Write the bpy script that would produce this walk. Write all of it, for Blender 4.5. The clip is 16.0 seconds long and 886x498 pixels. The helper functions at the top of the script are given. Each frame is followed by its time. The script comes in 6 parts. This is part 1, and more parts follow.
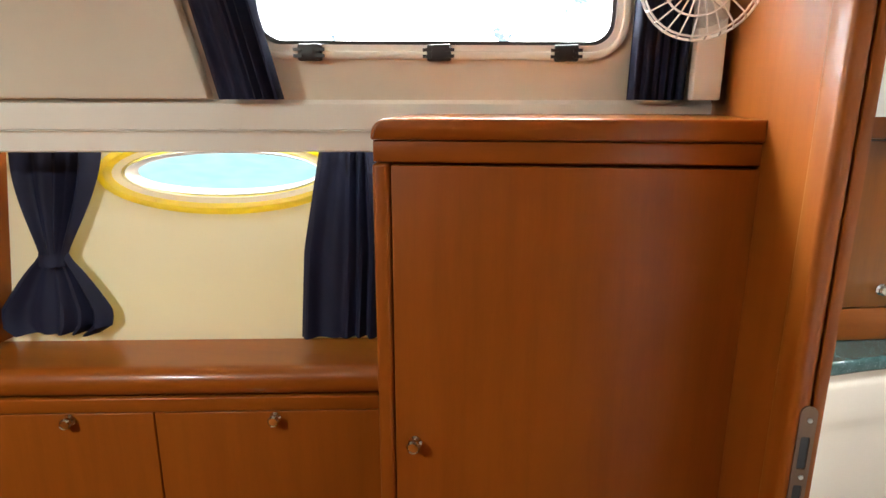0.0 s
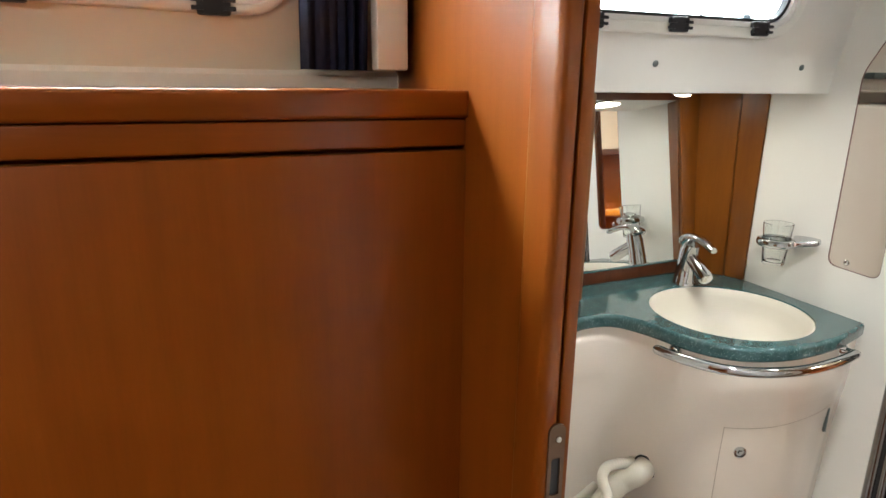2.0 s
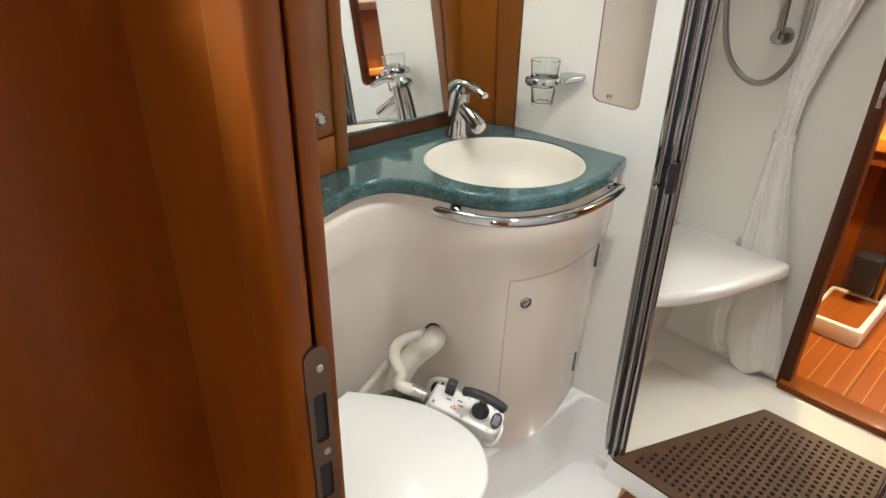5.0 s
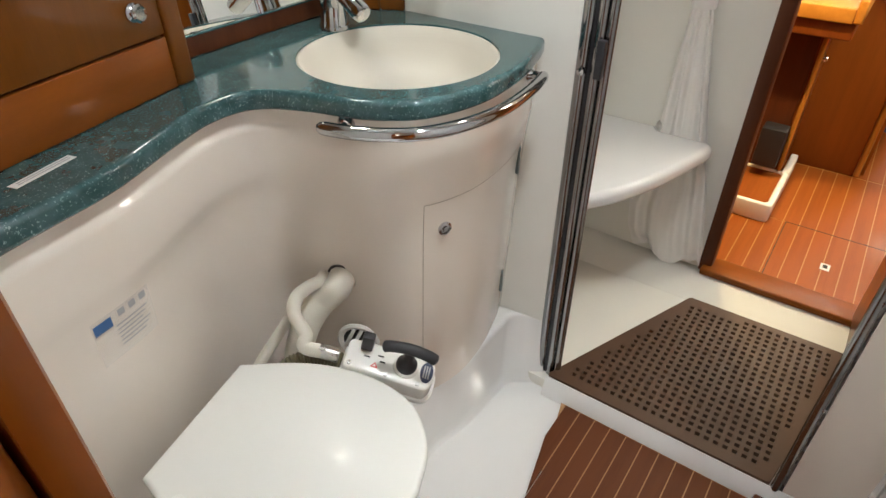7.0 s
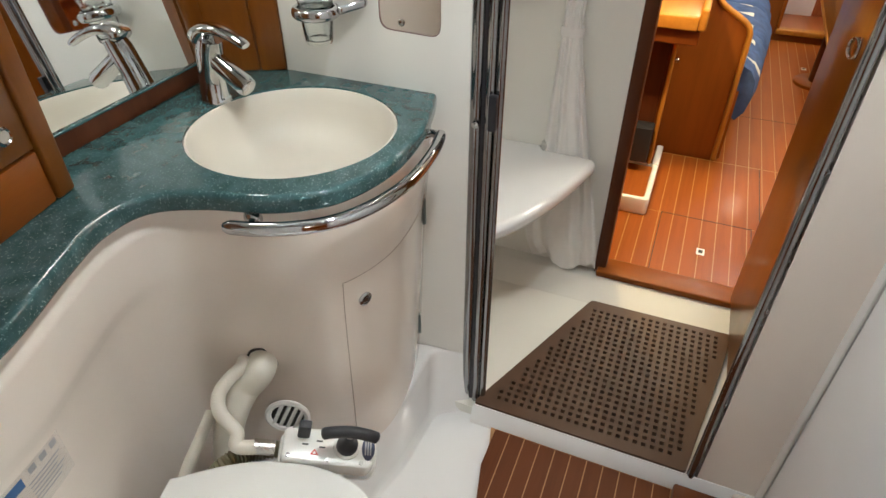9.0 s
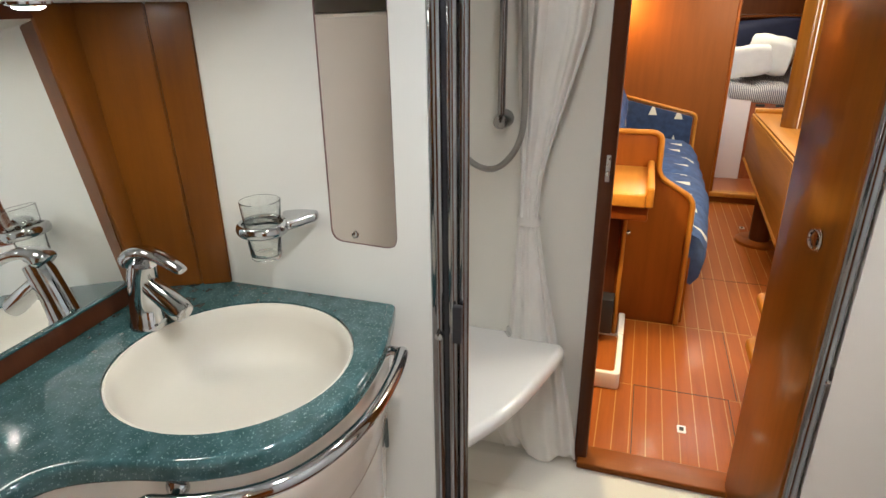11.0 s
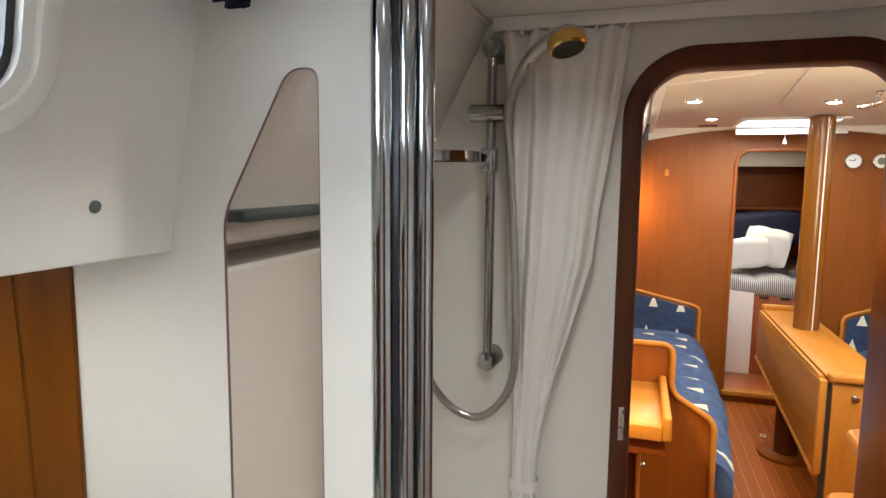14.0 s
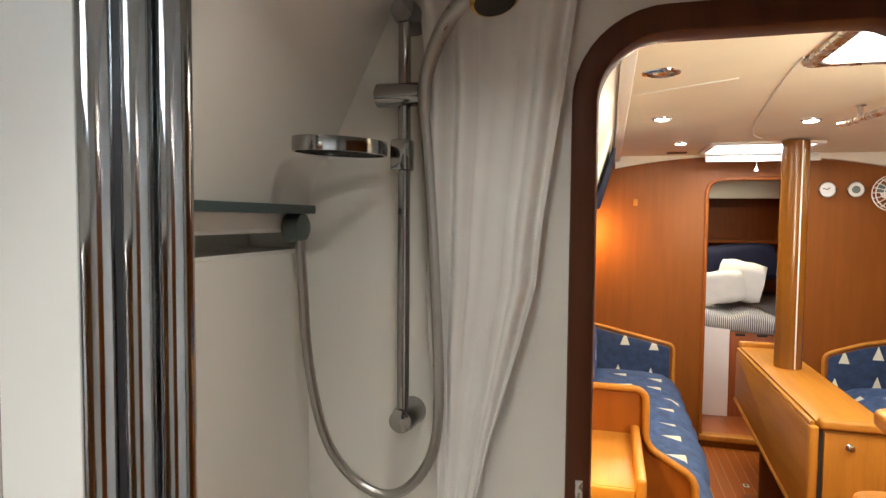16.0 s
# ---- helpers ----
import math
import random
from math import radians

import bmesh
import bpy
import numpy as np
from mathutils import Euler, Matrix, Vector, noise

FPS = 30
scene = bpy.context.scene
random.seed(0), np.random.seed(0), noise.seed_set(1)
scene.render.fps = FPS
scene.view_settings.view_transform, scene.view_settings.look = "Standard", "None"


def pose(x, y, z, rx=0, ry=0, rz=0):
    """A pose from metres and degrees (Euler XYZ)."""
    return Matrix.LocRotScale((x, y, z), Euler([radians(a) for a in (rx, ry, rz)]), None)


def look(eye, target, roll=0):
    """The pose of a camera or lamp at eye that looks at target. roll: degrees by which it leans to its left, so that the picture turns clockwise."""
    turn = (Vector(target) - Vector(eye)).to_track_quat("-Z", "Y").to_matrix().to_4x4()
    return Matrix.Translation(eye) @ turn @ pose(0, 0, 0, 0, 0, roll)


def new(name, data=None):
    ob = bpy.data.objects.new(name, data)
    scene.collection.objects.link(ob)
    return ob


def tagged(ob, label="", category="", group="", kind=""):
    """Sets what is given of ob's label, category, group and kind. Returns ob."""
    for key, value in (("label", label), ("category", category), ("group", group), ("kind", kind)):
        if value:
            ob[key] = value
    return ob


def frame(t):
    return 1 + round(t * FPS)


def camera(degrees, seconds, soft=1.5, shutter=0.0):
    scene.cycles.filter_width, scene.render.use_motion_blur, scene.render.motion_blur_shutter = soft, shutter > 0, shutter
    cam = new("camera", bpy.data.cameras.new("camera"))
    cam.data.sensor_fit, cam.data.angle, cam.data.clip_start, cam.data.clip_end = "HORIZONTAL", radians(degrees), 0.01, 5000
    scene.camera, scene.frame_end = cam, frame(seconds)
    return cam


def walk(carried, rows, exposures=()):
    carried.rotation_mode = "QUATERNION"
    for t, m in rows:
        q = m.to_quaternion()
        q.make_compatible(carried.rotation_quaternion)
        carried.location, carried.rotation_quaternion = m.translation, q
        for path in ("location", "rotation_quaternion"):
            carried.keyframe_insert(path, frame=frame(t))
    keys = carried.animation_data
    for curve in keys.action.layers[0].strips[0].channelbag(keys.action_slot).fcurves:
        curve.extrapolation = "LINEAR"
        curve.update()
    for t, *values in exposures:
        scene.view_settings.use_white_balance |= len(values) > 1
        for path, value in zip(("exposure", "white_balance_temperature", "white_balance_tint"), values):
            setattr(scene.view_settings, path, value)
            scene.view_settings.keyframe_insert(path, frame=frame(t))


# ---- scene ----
cam = camera(72.8, 16.0)
PATH = [
    (0, (-0.028, 0.01, 1.568), (-0.313, 1.928, 1.076), 0.1),
    (0.5, (-0.022, 0.118, 1.557), (-0.021, 2.055, 1.059), 0.3),
    (1, (-0.018, 0.183, 1.552), (0.25, 2.1, 1.048), 0.5),
    (1.5, (0.002, 0.23, 1.551), (0.494, 2.1, 1.04), 0.6),
    (2, (0.006, 0.281, 1.539), (0.704, 2.08, 1.014), 0.6),
    (2.5, (0.002, 0.322, 1.519), (0.875, 2.033, 0.962), 0.7),
    (3, (0.0, 0.342, 1.499), (1.011, 1.956, 0.887), 0.6),
    (3.5, (0.043, 0.365, 1.466), (1.147, 1.883, 0.773), 0.7),
    (4, (0.081, 0.402, 1.454), (1.243, 1.832, 0.676), 0.7),
    (4.2, (0.094, 0.419, 1.463), (1.27, 1.817, 0.648), 1.3),
    (6.3, (0.298, 0.578, 1.381), (1.592, 1.669, 0.316), -0.3),
    (6.5, (0.314, 0.609, 1.374), (1.615, 1.652, 0.27), 0.1),
    (7, (0.343, 0.642, 1.348), (1.662, 1.587, 0.178), 0.1),
    (7.5, (0.361, 0.665, 1.347), (1.695, 1.514, 0.124), 0.3),
    (8, (0.379, 0.695, 1.386), (1.75, 1.453, 0.143), 0.1),
    (8.5, (0.38, 0.716, 1.438), (1.796, 1.394, 0.198), 0.1),
    (9, (0.39, 0.73, 1.472), (1.866, 1.351, 0.275), 0.0),
    (9.5, (0.385, 0.735, 1.511), (1.94, 1.321, 0.398), -0.1),
    (10, (0.43, 0.747, 1.529), (2.067, 1.321, 0.534), -0.1),
    (10.2, (0.453, 0.759, 1.527), (2.123, 1.33, 0.587), -0.3),
    (12.3, (0.754, 0.867, 1.516), (2.574, 1.462, 0.937), 0.1),
    (12.5, (0.797, 0.878, 1.531), (2.625, 1.469, 0.974), 0.3),
    (13, (0.851, 0.877, 1.577), (2.703, 1.476, 1.119), 0.4),
    (13.5, (0.875, 0.855, 1.616), (2.75, 1.46, 1.274), 0.4),
    (14, (0.892, 0.855, 1.625), (2.783, 1.464, 1.392), 0.5),
    (14.5, (0.931, 0.86, 1.624), (2.83, 1.468, 1.468), 0.5),
    (15, (1.011, 0.882, 1.588), (2.914, 1.485, 1.472), 0.4),
    (15.5, (1.124, 0.853, 1.575), (3.034, 1.434, 1.471), 0.5),
    (16, (1.227, 0.828, 1.56), (3.151, 1.361, 1.458), 0.5),
]
walk(cam, [(t, look(eye, target, roll)) for t, eye, target, roll in PATH], [(0, 0.68, 6300, 8), (0.7, 0.56, 6300, 9), (1.5, 0.34, 6350, 9), (3, 0.32, 6300, 9), (4, 0.36, 6300, 9), (6.5, 0.16, 6150, 10), (8.5, 0.04, 6150, 9), (10, 0.06, 6150, 10), (12.5, 0.12, 6050, 10), (14, 0.18, 6050, 10), (16, 0.14, 6300, 10)])

# ---- world and light ----
world = bpy.data.worlds.new("sky")
scene.world = world
world.use_nodes = True
wn = world.node_tree.nodes
sky = wn.new("ShaderNodeTexSky")
sky.sky_type, sky.sun_disc = "NISHITA", False
sky.sun_elevation, sky.sun_rotation = radians(40), radians(-5)
world.node_tree.links.new(sky.outputs[0], wn["Background"].inputs[0])
wn["Background"].inputs[1].default_value = 0.1
sun = new("sun", bpy.data.lights.new("sun", "SUN"))
sun.data.energy, sun.data.angle, sun.data.color = 4.5, radians(0.5), (1, 0.95, 0.88)
sun.matrix_world = look((-1, 8, 6.5), (-0.6, 0, 0))


def disc_lamp(name, x, y, z, watts, radius, colour=(1, 0.86, 0.68), target=None, spread=180):
    lamp = new(name, bpy.data.lights.new(name, "AREA"))
    lamp.data.shape, lamp.data.size, lamp.data.energy, lamp.data.color = "DISK", radius * 2, watts, colour
    lamp.data.spread = radians(spread)
    lamp.matrix_world = look((x, y, z), target or (x, y + 0.001, 0))
    return lamp


NEUTRAL = (0.98, 0.985, 0.945)
CABIN = (0.98, 0.97, 0.84)
WARM = (1.0, 0.89, 0.62)
disc_lamp("head_ceiling_lamp", 1.02, 0.876, 1.925, 5.0, 0.045, NEUTRAL, spread=130)
disc_lamp("soffit_lamp", 1.22, 1.62, 1.515, 0.9, 0.05, (1.0, 0.95, 0.80))
disc_lamp("cabin_lamp", -0.45, 0.25, 1.93, 0.5, 0.06, CABIN)
disc_lamp("cabin_lamp", -1.2, -0.2, 1.93, 19.5, 0.06, CABIN)
for px, py in ((4.01, 0.62), (4.90, 0.45), (4.18, 0.0), (3.2, -0.55), (4.5, -0.75)):
    disc_lamp("saloon_lamp", px, py, 1.982, 6.6, 0.035, WARM)
disc_lamp("shower_lamp", 1.75, 0.95, 1.955, 1.2, 0.03, (1.0, 0.97, 0.88), spread=140)
disc_lamp("hatch_lamp", 2.95, -0.05, 1.983, 16, 0.26, (1.0, 0.92, 0.74))
disc_lamp("hatch_lamp", 5.2, 0.0, 1.983, 8, 0.22, (0.95, 0.97, 1.0))
disc_lamp("reading_lamp", 5.42, 1.0, 1.50, 6.0, 0.03, (1, 0.56, 0.12), (5.65, 0.86, 1.36))
# Added fill at an unseen companionway opening, tilted up to brighten the headliner.
day = new("companionway_fill", bpy.data.lights.new("companionway_fill", "AREA"))
day.data.shape, day.data.size, day.data.size_y = "RECTANGLE", 0.55, 0.70
day.data.energy, day.data.color = 20, (1.0, 0.91, 0.70)
day.matrix_world = look((2.292, -0.15, 1.54), (4.5, -0.15, 2.45))
disc_lamp("chart_lamp", 2.62, 1.02, 1.42, 8.5, 0.04, (1.0, 0.74, 0.34), (2.9, 0.62, 0.0), 120)
# Added fill light for the forecabin; it has no fitting.
disc_lamp("forecabin_fill", 6.4, 0.0, 1.9, 8.5, 0.08, WARM)


# ---- materials ----
def material(name, rough=0.5, metal=0.0):
    m = bpy.data.materials.new(name)
    m.use_nodes = True
    p = m.node_tree.nodes["Principled BSDF"]
    p.inputs["Roughness"].default_value, p.inputs["Metallic"].default_value = rough, metal
    return m, m.node_tree, p


def node(tree, kind, **values):
    n = tree.nodes.new("ShaderNode" + kind)
    for key, v in values.items():
        n.inputs[key].default_value = v
    return n


def ramp(tree, source, stops):
    r = tree.nodes.new("ShaderNodeValToRGB")
    e = r.color_ramp.elements
    while len(e) < len(stops):
        e.new(0.5)
    for el, (p, c) in zip(e, stops):
        el.position, el.color = p, (*c, 1)
    tree.links.new(source, r.inputs[0])
    return r.outputs[0]


def coords(tree, scale=(1, 1, 1), rot=(0, 0, 0)):
    geo = tree.nodes.new("ShaderNodeNewGeometry")
    mp = tree.nodes.new("ShaderNodeMapping")
    mp.inputs["Scale"].default_value = scale
    mp.inputs["Rotation"].default_value = rot
    tree.links.new(geo.outputs["Position"], mp.inputs[0])
    return mp.outputs[0]


def noise_of(tree, vector, scale, detail=4, rough=0.55):
    n = node(tree, "TexNoise", Scale=scale, Detail=detail, Roughness=rough)
    tree.links.new(vector, n.inputs["Vector"])
    return n.outputs["Fac"]


def bump(tree, p, height, strength, distance=0.002):
    b = node(tree, "Bump", Strength=strength, Distance=distance)
    tree.links.new(height, b.inputs["Height"])
    tree.links.new(b.outputs[0], p.inputs["Normal"])


def wood(name, light, dark, along="z", rough=0.40, coat=0.08, random_tone=0.0):
    """Varnished wood with grain along one axis, fine pores and slow changes of tone."""
    m, t, p = material(name, rough)
    p.inputs["Specular IOR Level"].default_value = 0.26
    long, short = 1.2, 17
    scale = {"x": (long, short, short), "y": (short, long, short), "z": (short, short, long)}[along]
    grain = noise_of(t, coords(t, scale), 1.5, 6, 0.55)
    pores = noise_of(t, coords(t, tuple(v * 6 for v in scale)), 3.0, 3, 0.6)
    slow = noise_of(t, coords(t), 2.3, 2)
    mixed = t.nodes.new("ShaderNodeMath")
    mixed.operation = "MULTIPLY_ADD"
    t.links.new(pores, mixed.inputs[0])
    mixed.inputs[1].default_value = 0.3
    t.links.new(grain, mixed.inputs[2])
    both = t.nodes.new("ShaderNodeMath")
    both.operation = "MULTIPLY_ADD"
    t.links.new(slow, both.inputs[0])
    both.inputs[1].default_value = 0.45
    t.links.new(mixed.outputs[0], both.inputs[2])
    out = both.outputs[0]
    if random_tone:
        info = t.nodes.new("ShaderNodeObjectInfo")
        r = t.nodes.new("ShaderNodeMath")
        r.operation = "MULTIPLY_ADD"
        t.links.new(info.outputs["Random"], r.inputs[0])
        r.inputs[1].default_value = random_tone
        t.links.new(out, r.inputs[2])
        out = r.outputs[0]
    t.links.new(ramp(t, out, [(0.45, dark), (1.0, light)]), p.inputs["Base Color"])
    p.inputs["Coat Weight"].default_value, p.inputs["Coat Roughness"].default_value = coat, 0.12
    bump(t, p, mixed.outputs[0], 0.05, 0.001)
    return m


def paint(name, colour, rough=0.35, vary=0.04, grain=0.03, coat=0.0, scale=3.0):
    """Gelcoat, paint or vinyl: one colour with faint blotches and a fine orange-peel."""
    m, t, p = material(name, rough)
    lo = tuple(max(c - vary * c * 1.6, 0) for c in colour)
    n = noise_of(t, coords(t), scale, 4)
    t.links.new(ramp(t, n, [(0.3, lo), (0.7, colour)]), p.inputs["Base Color"])
    fine = noise_of(t, coords(t), 90, 3)
    bump(t, p, fine, grain, 0.001)
    p.inputs["Coat Weight"].default_value = coat
    rr = t.nodes.new("ShaderNodeMapRange")
    rr.inputs["To Min"].default_value, rr.inputs["To Max"].default_value = rough * 0.8, rough * 1.25
    t.links.new(noise_of(t, coords(t), 7, 3), rr.inputs["Value"])
    t.links.new(rr.outputs[0], p.inputs["Roughness"])
    return m


def metal(name, colour=(0.62, 0.63, 0.64), rough=0.07):
    m, t, p = material(name, rough, 1.0)
    p.inputs["Base Color"].default_value = (*colour, 1)
    rr = t.nodes.new("ShaderNodeMapRange")
    rr.inputs["To Min"].default_value, rr.inputs["To Max"].default_value = rough * 0.7, rough * 1.8
    t.links.new(noise_of(t, coords(t), 30, 3), rr.inputs["Value"])
    t.links.new(rr.outputs[0], p.inputs["Roughness"])
    return m


def cloth(name, colour, rough=0.85, weave=500, depth=0.7, sheen=0.1):
    m, t, p = material(name, rough)
    n = noise_of(t, coords(t), 14, 4)
    lo = tuple(c * depth for c in colour)
    t.links.new(ramp(t, n, [(0.3, lo), (0.7, colour)]), p.inputs["Base Color"])
    bump(t, p, noise_of(t, coords(t), weave, 2), 0.15, 0.001)
    p.inputs["Sheen Weight"].default_value = sheen
    p.inputs["Specular IOR Level"].default_value = 0.3
    return m


def clear(name, colour=(1, 1, 1), rough=0.0, ior=1.45):
    m, t, p = material(name, rough)
    p.inputs["Base Color"].default_value = (*colour, 1)
    p.inputs["Transmission Weight"].default_value, p.inputs["IOR"].default_value = 1.0, ior
    return m


def glow(name, colour, strength):
    m, t, p = material(name)
    p.inputs["Base Color"].default_value = (0.8, 0.8, 0.8, 1)
    p.inputs["Emission Color"].default_value = (*colour, 1)
    p.inputs["Emission Strength"].default_value = strength
    return m


def flat(name, colour, rough=0.5):
    m, t, p = material(name, rough)
    p.inputs["Base Color"].default_value = (*colour, 1)
    return m


CHERRY, CHERRY_D = (0.248, 0.066, 0.0055), (0.186, 0.046, 0.0034)
wood_v = wood("cherry_upright", CHERRY, CHERRY_D, "z")
wood_x = wood("cherry_lengthwise", CHERRY, CHERRY_D, "x", 0.36, 0.25)
wood_y = wood("cherry_crosswise", CHERRY, CHERRY_D, "y")
wood_pale = wood("pale_cherry", (0.46, 0.19, 0.026), (0.32, 0.115, 0.012), "x")
wood_pale_v = wood("pale_cherry_upright", (0.46, 0.19, 0.026), (0.32, 0.115, 0.012), "z")
# Darker copy of the cherry, with shade put into its colour.
wood_shaded = wood("shaded_cherry", (0.185, 0.058, 0.0055), (0.115, 0.033, 0.0030), "z", 0.30, 0.3)
wood_bulkhead = wood("bulkhead_cherry", (0.215, 0.063, 0.0065), (0.165, 0.046, 0.0045), "z", 0.46, 0.04)
wood_red = wood("red_cherry_veneer", (0.205, 0.050, 0.006), (0.13, 0.028, 0.003), "z")
wood_dark = wood("mahogany", (0.10, 0.028, 0.009), (0.05, 0.012, 0.004), "z", 0.42, 0.1)
teak = wood("teak_plank", (0.31, 0.080, 0.010), (0.19, 0.043, 0.005), "x", 0.47, 0.05, 0.12)
teak_dark = wood("worn_teak_plank", (0.135, 0.038, 0.011), (0.075, 0.019, 0.006), "x", 0.45, 0.1, 0.12)
holly = paint("holly_strip", (0.46, 0.23, 0.06), 0.3)
holly_dark = paint("sole_strip", (0.42, 0.22, 0.09), 0.5)
gelcoat = paint("white_gelcoat", (0.83, 0.748, 0.662), 0.11, 0.02, 0.012, 0.5)
floor_gelcoat = paint("floor_gelcoat", (0.84, 0.83, 0.82), 0.12, 0.02, 0.012, 0.5)
shower_gelcoat = paint("shower_gelcoat", (0.82, 0.80, 0.735), 0.2, 0.02, 0.015, 0.3)
white_wall = paint("white_laminate", (0.80, 0.785, 0.74), 0.42, 0.02, 0.03)
cream = paint("cream_vinyl", (0.78, 0.745, 0.63), 0.6, 0.05, 0.2)
hull_lining = paint("hull_lining", (0.76, 0.66, 0.44), 0.55, 0.05, 0.15)
def glowing_lining(name, share, lo, hi):
    """Thin cream laminate through which the sun outside shines yellow."""
    m, t, p = material(name, 0.5)
    tr = t.nodes.new("ShaderNodeBsdfTranslucent")
    t.links.new(ramp(t, noise_of(t, coords(t), 3, 3), [(0.3, lo), (0.7, hi)]), tr.inputs[0])
    p.inputs["Base Color"].default_value = (0.80, 0.76, 0.65, 1)
    mix = t.nodes.new("ShaderNodeMixShader")
    mix.inputs[0].default_value = share
    t.links.new(p.outputs[0], mix.inputs[1])
    t.links.new(tr.outputs[0], mix.inputs[2])
    t.links.new(mix.outputs[0], t.nodes["Material Output"].inputs[0])
    return m


hull_glow = glowing_lining("translucent_hull_lining", 0.27, (0.91, 0.76, 0.27), (0.95, 0.84, 0.37))
port_glow = glowing_lining("translucent_surround", 0.86, (0.98, 0.80, 0.015), (0.99, 0.86, 0.04))
off_white = paint("off_white_moulding", (0.84, 0.83, 0.77), 0.4, 0.03, 0.04)
headliner = paint("headliner", (0.84, 0.785, 0.62), 0.7, 0.04, 0.15)
plastic_white = paint("white_plastic", (0.84, 0.83, 0.79), 0.25, 0.01, 0.01, 0.1)
basin_white = paint("cream_basin", (0.70, 0.655, 0.57), 0.42, 0.02, 0.01)
plastic_hose = paint("sanitary_hose", (0.72, 0.68, 0.58), 0.35, 0.05)
chrome = metal("chrome", (0.55, 0.56, 0.57), 0.06)
hose_steel = metal("braided_steel", (0.40, 0.39, 0.37), 0.26)
steel = metal("brushed_steel", (0.62, 0.61, 0.59), 0.22)
# Brown tint puts the wood mirrored in the strike plate into its colour.
wood_toned_steel = metal("steel_mirroring_wood", (0.20, 0.13, 0.09), 0.35)
mast_skin = wood("gold_brown_mast", (0.22, 0.085, 0.012), (0.15, 0.054, 0.007), "z", 0.22, 0.5)
# Darker copy of chrome: dark surroundings mirrored in it are put into its colour.
dark_reflecting_chrome = metal("dark_reflecting_chrome", (0.33, 0.335, 0.34), 0.085)
brass = metal("brass", (0.80, 0.56, 0.18), 0.2)
dull_grey = metal("grey_rail", (0.18, 0.22, 0.22), 0.4)
black = paint("black_plastic", (0.018, 0.018, 0.022), 0.4, 0.1)
navy = cloth("navy_cloth", (0.009, 0.012, 0.040), 0.7, sheen=0.0)
white_cloth = cloth("white_curtain_cloth", (0.84, 0.815, 0.78), depth=0.95)
pillow_cloth = cloth("white_pillow_cloth", (0.82, 0.80, 0.77), depth=0.93)
pane_clear = clear("window_glass")
acrylic = clear("tinted_acrylic", (0.74, 0.70, 0.68), 0.0, 1.12)
tumbler_glass = clear("tumbler_glass", (0.97, 0.99, 0.98))
lamp_lens = glow("lamp_lens", (1, 0.93, 0.82), 18)
lamp_cool = glow("cool_lamp_lens", (0.85, 0.92, 1.0), 14)
hatch_sky = glow("hatch_sky", (0.93, 0.97, 1.0), 4.0)
red_ink, blue_ink, grey_ink = flat("red_ink", (0.6, 0.05, 0.04)), flat("blue_ink", (0.04, 0.13, 0.33)), flat("grey_ink", (0.35, 0.35, 0.36))
grate_plastic = paint("brown_grating", (0.098, 0.048, 0.024), 0.5, 0.08)
# Near-black for dark parts, and for shade put into holes and gaps.
dark_and_shade = flat("dark_and_shade", (0.02, 0.018, 0.016), 0.6)
label_white = flat("label_white", (0.75, 0.74, 0.72), 0.4)
mirror_glass = metal("mirror_glass", (0.93, 0.95, 0.94), 0.01)


def green_stone():
    """Green solid surface with pale and dark flecks, polished."""
    m, t, p = material("green_solid_surface", 0.12)
    base = ramp(t, noise_of(t, coords(t), 35, 5), [(0.3, (0.022, 0.066, 0.070)), (0.75, (0.060, 0.134, 0.140))])
    flecks = ramp(t, noise_of(t, coords(t), 230, 3, 0.65), [(0.60, (0, 0, 0)), (0.66, (1, 1, 1))])
    mix = t.nodes.new("ShaderNodeMix")
    mix.data_type = "RGBA"
    t.links.new(flecks, mix.inputs[0])
    t.links.new(base, mix.inputs[6])
    mix.inputs[7].default_value = (0.21, 0.34, 0.335, 1)
    t.links.new(mix.outputs[2], p.inputs["Base Color"])
    p.inputs["Coat Weight"].default_value = 0.4
    return m


green = green_stone()


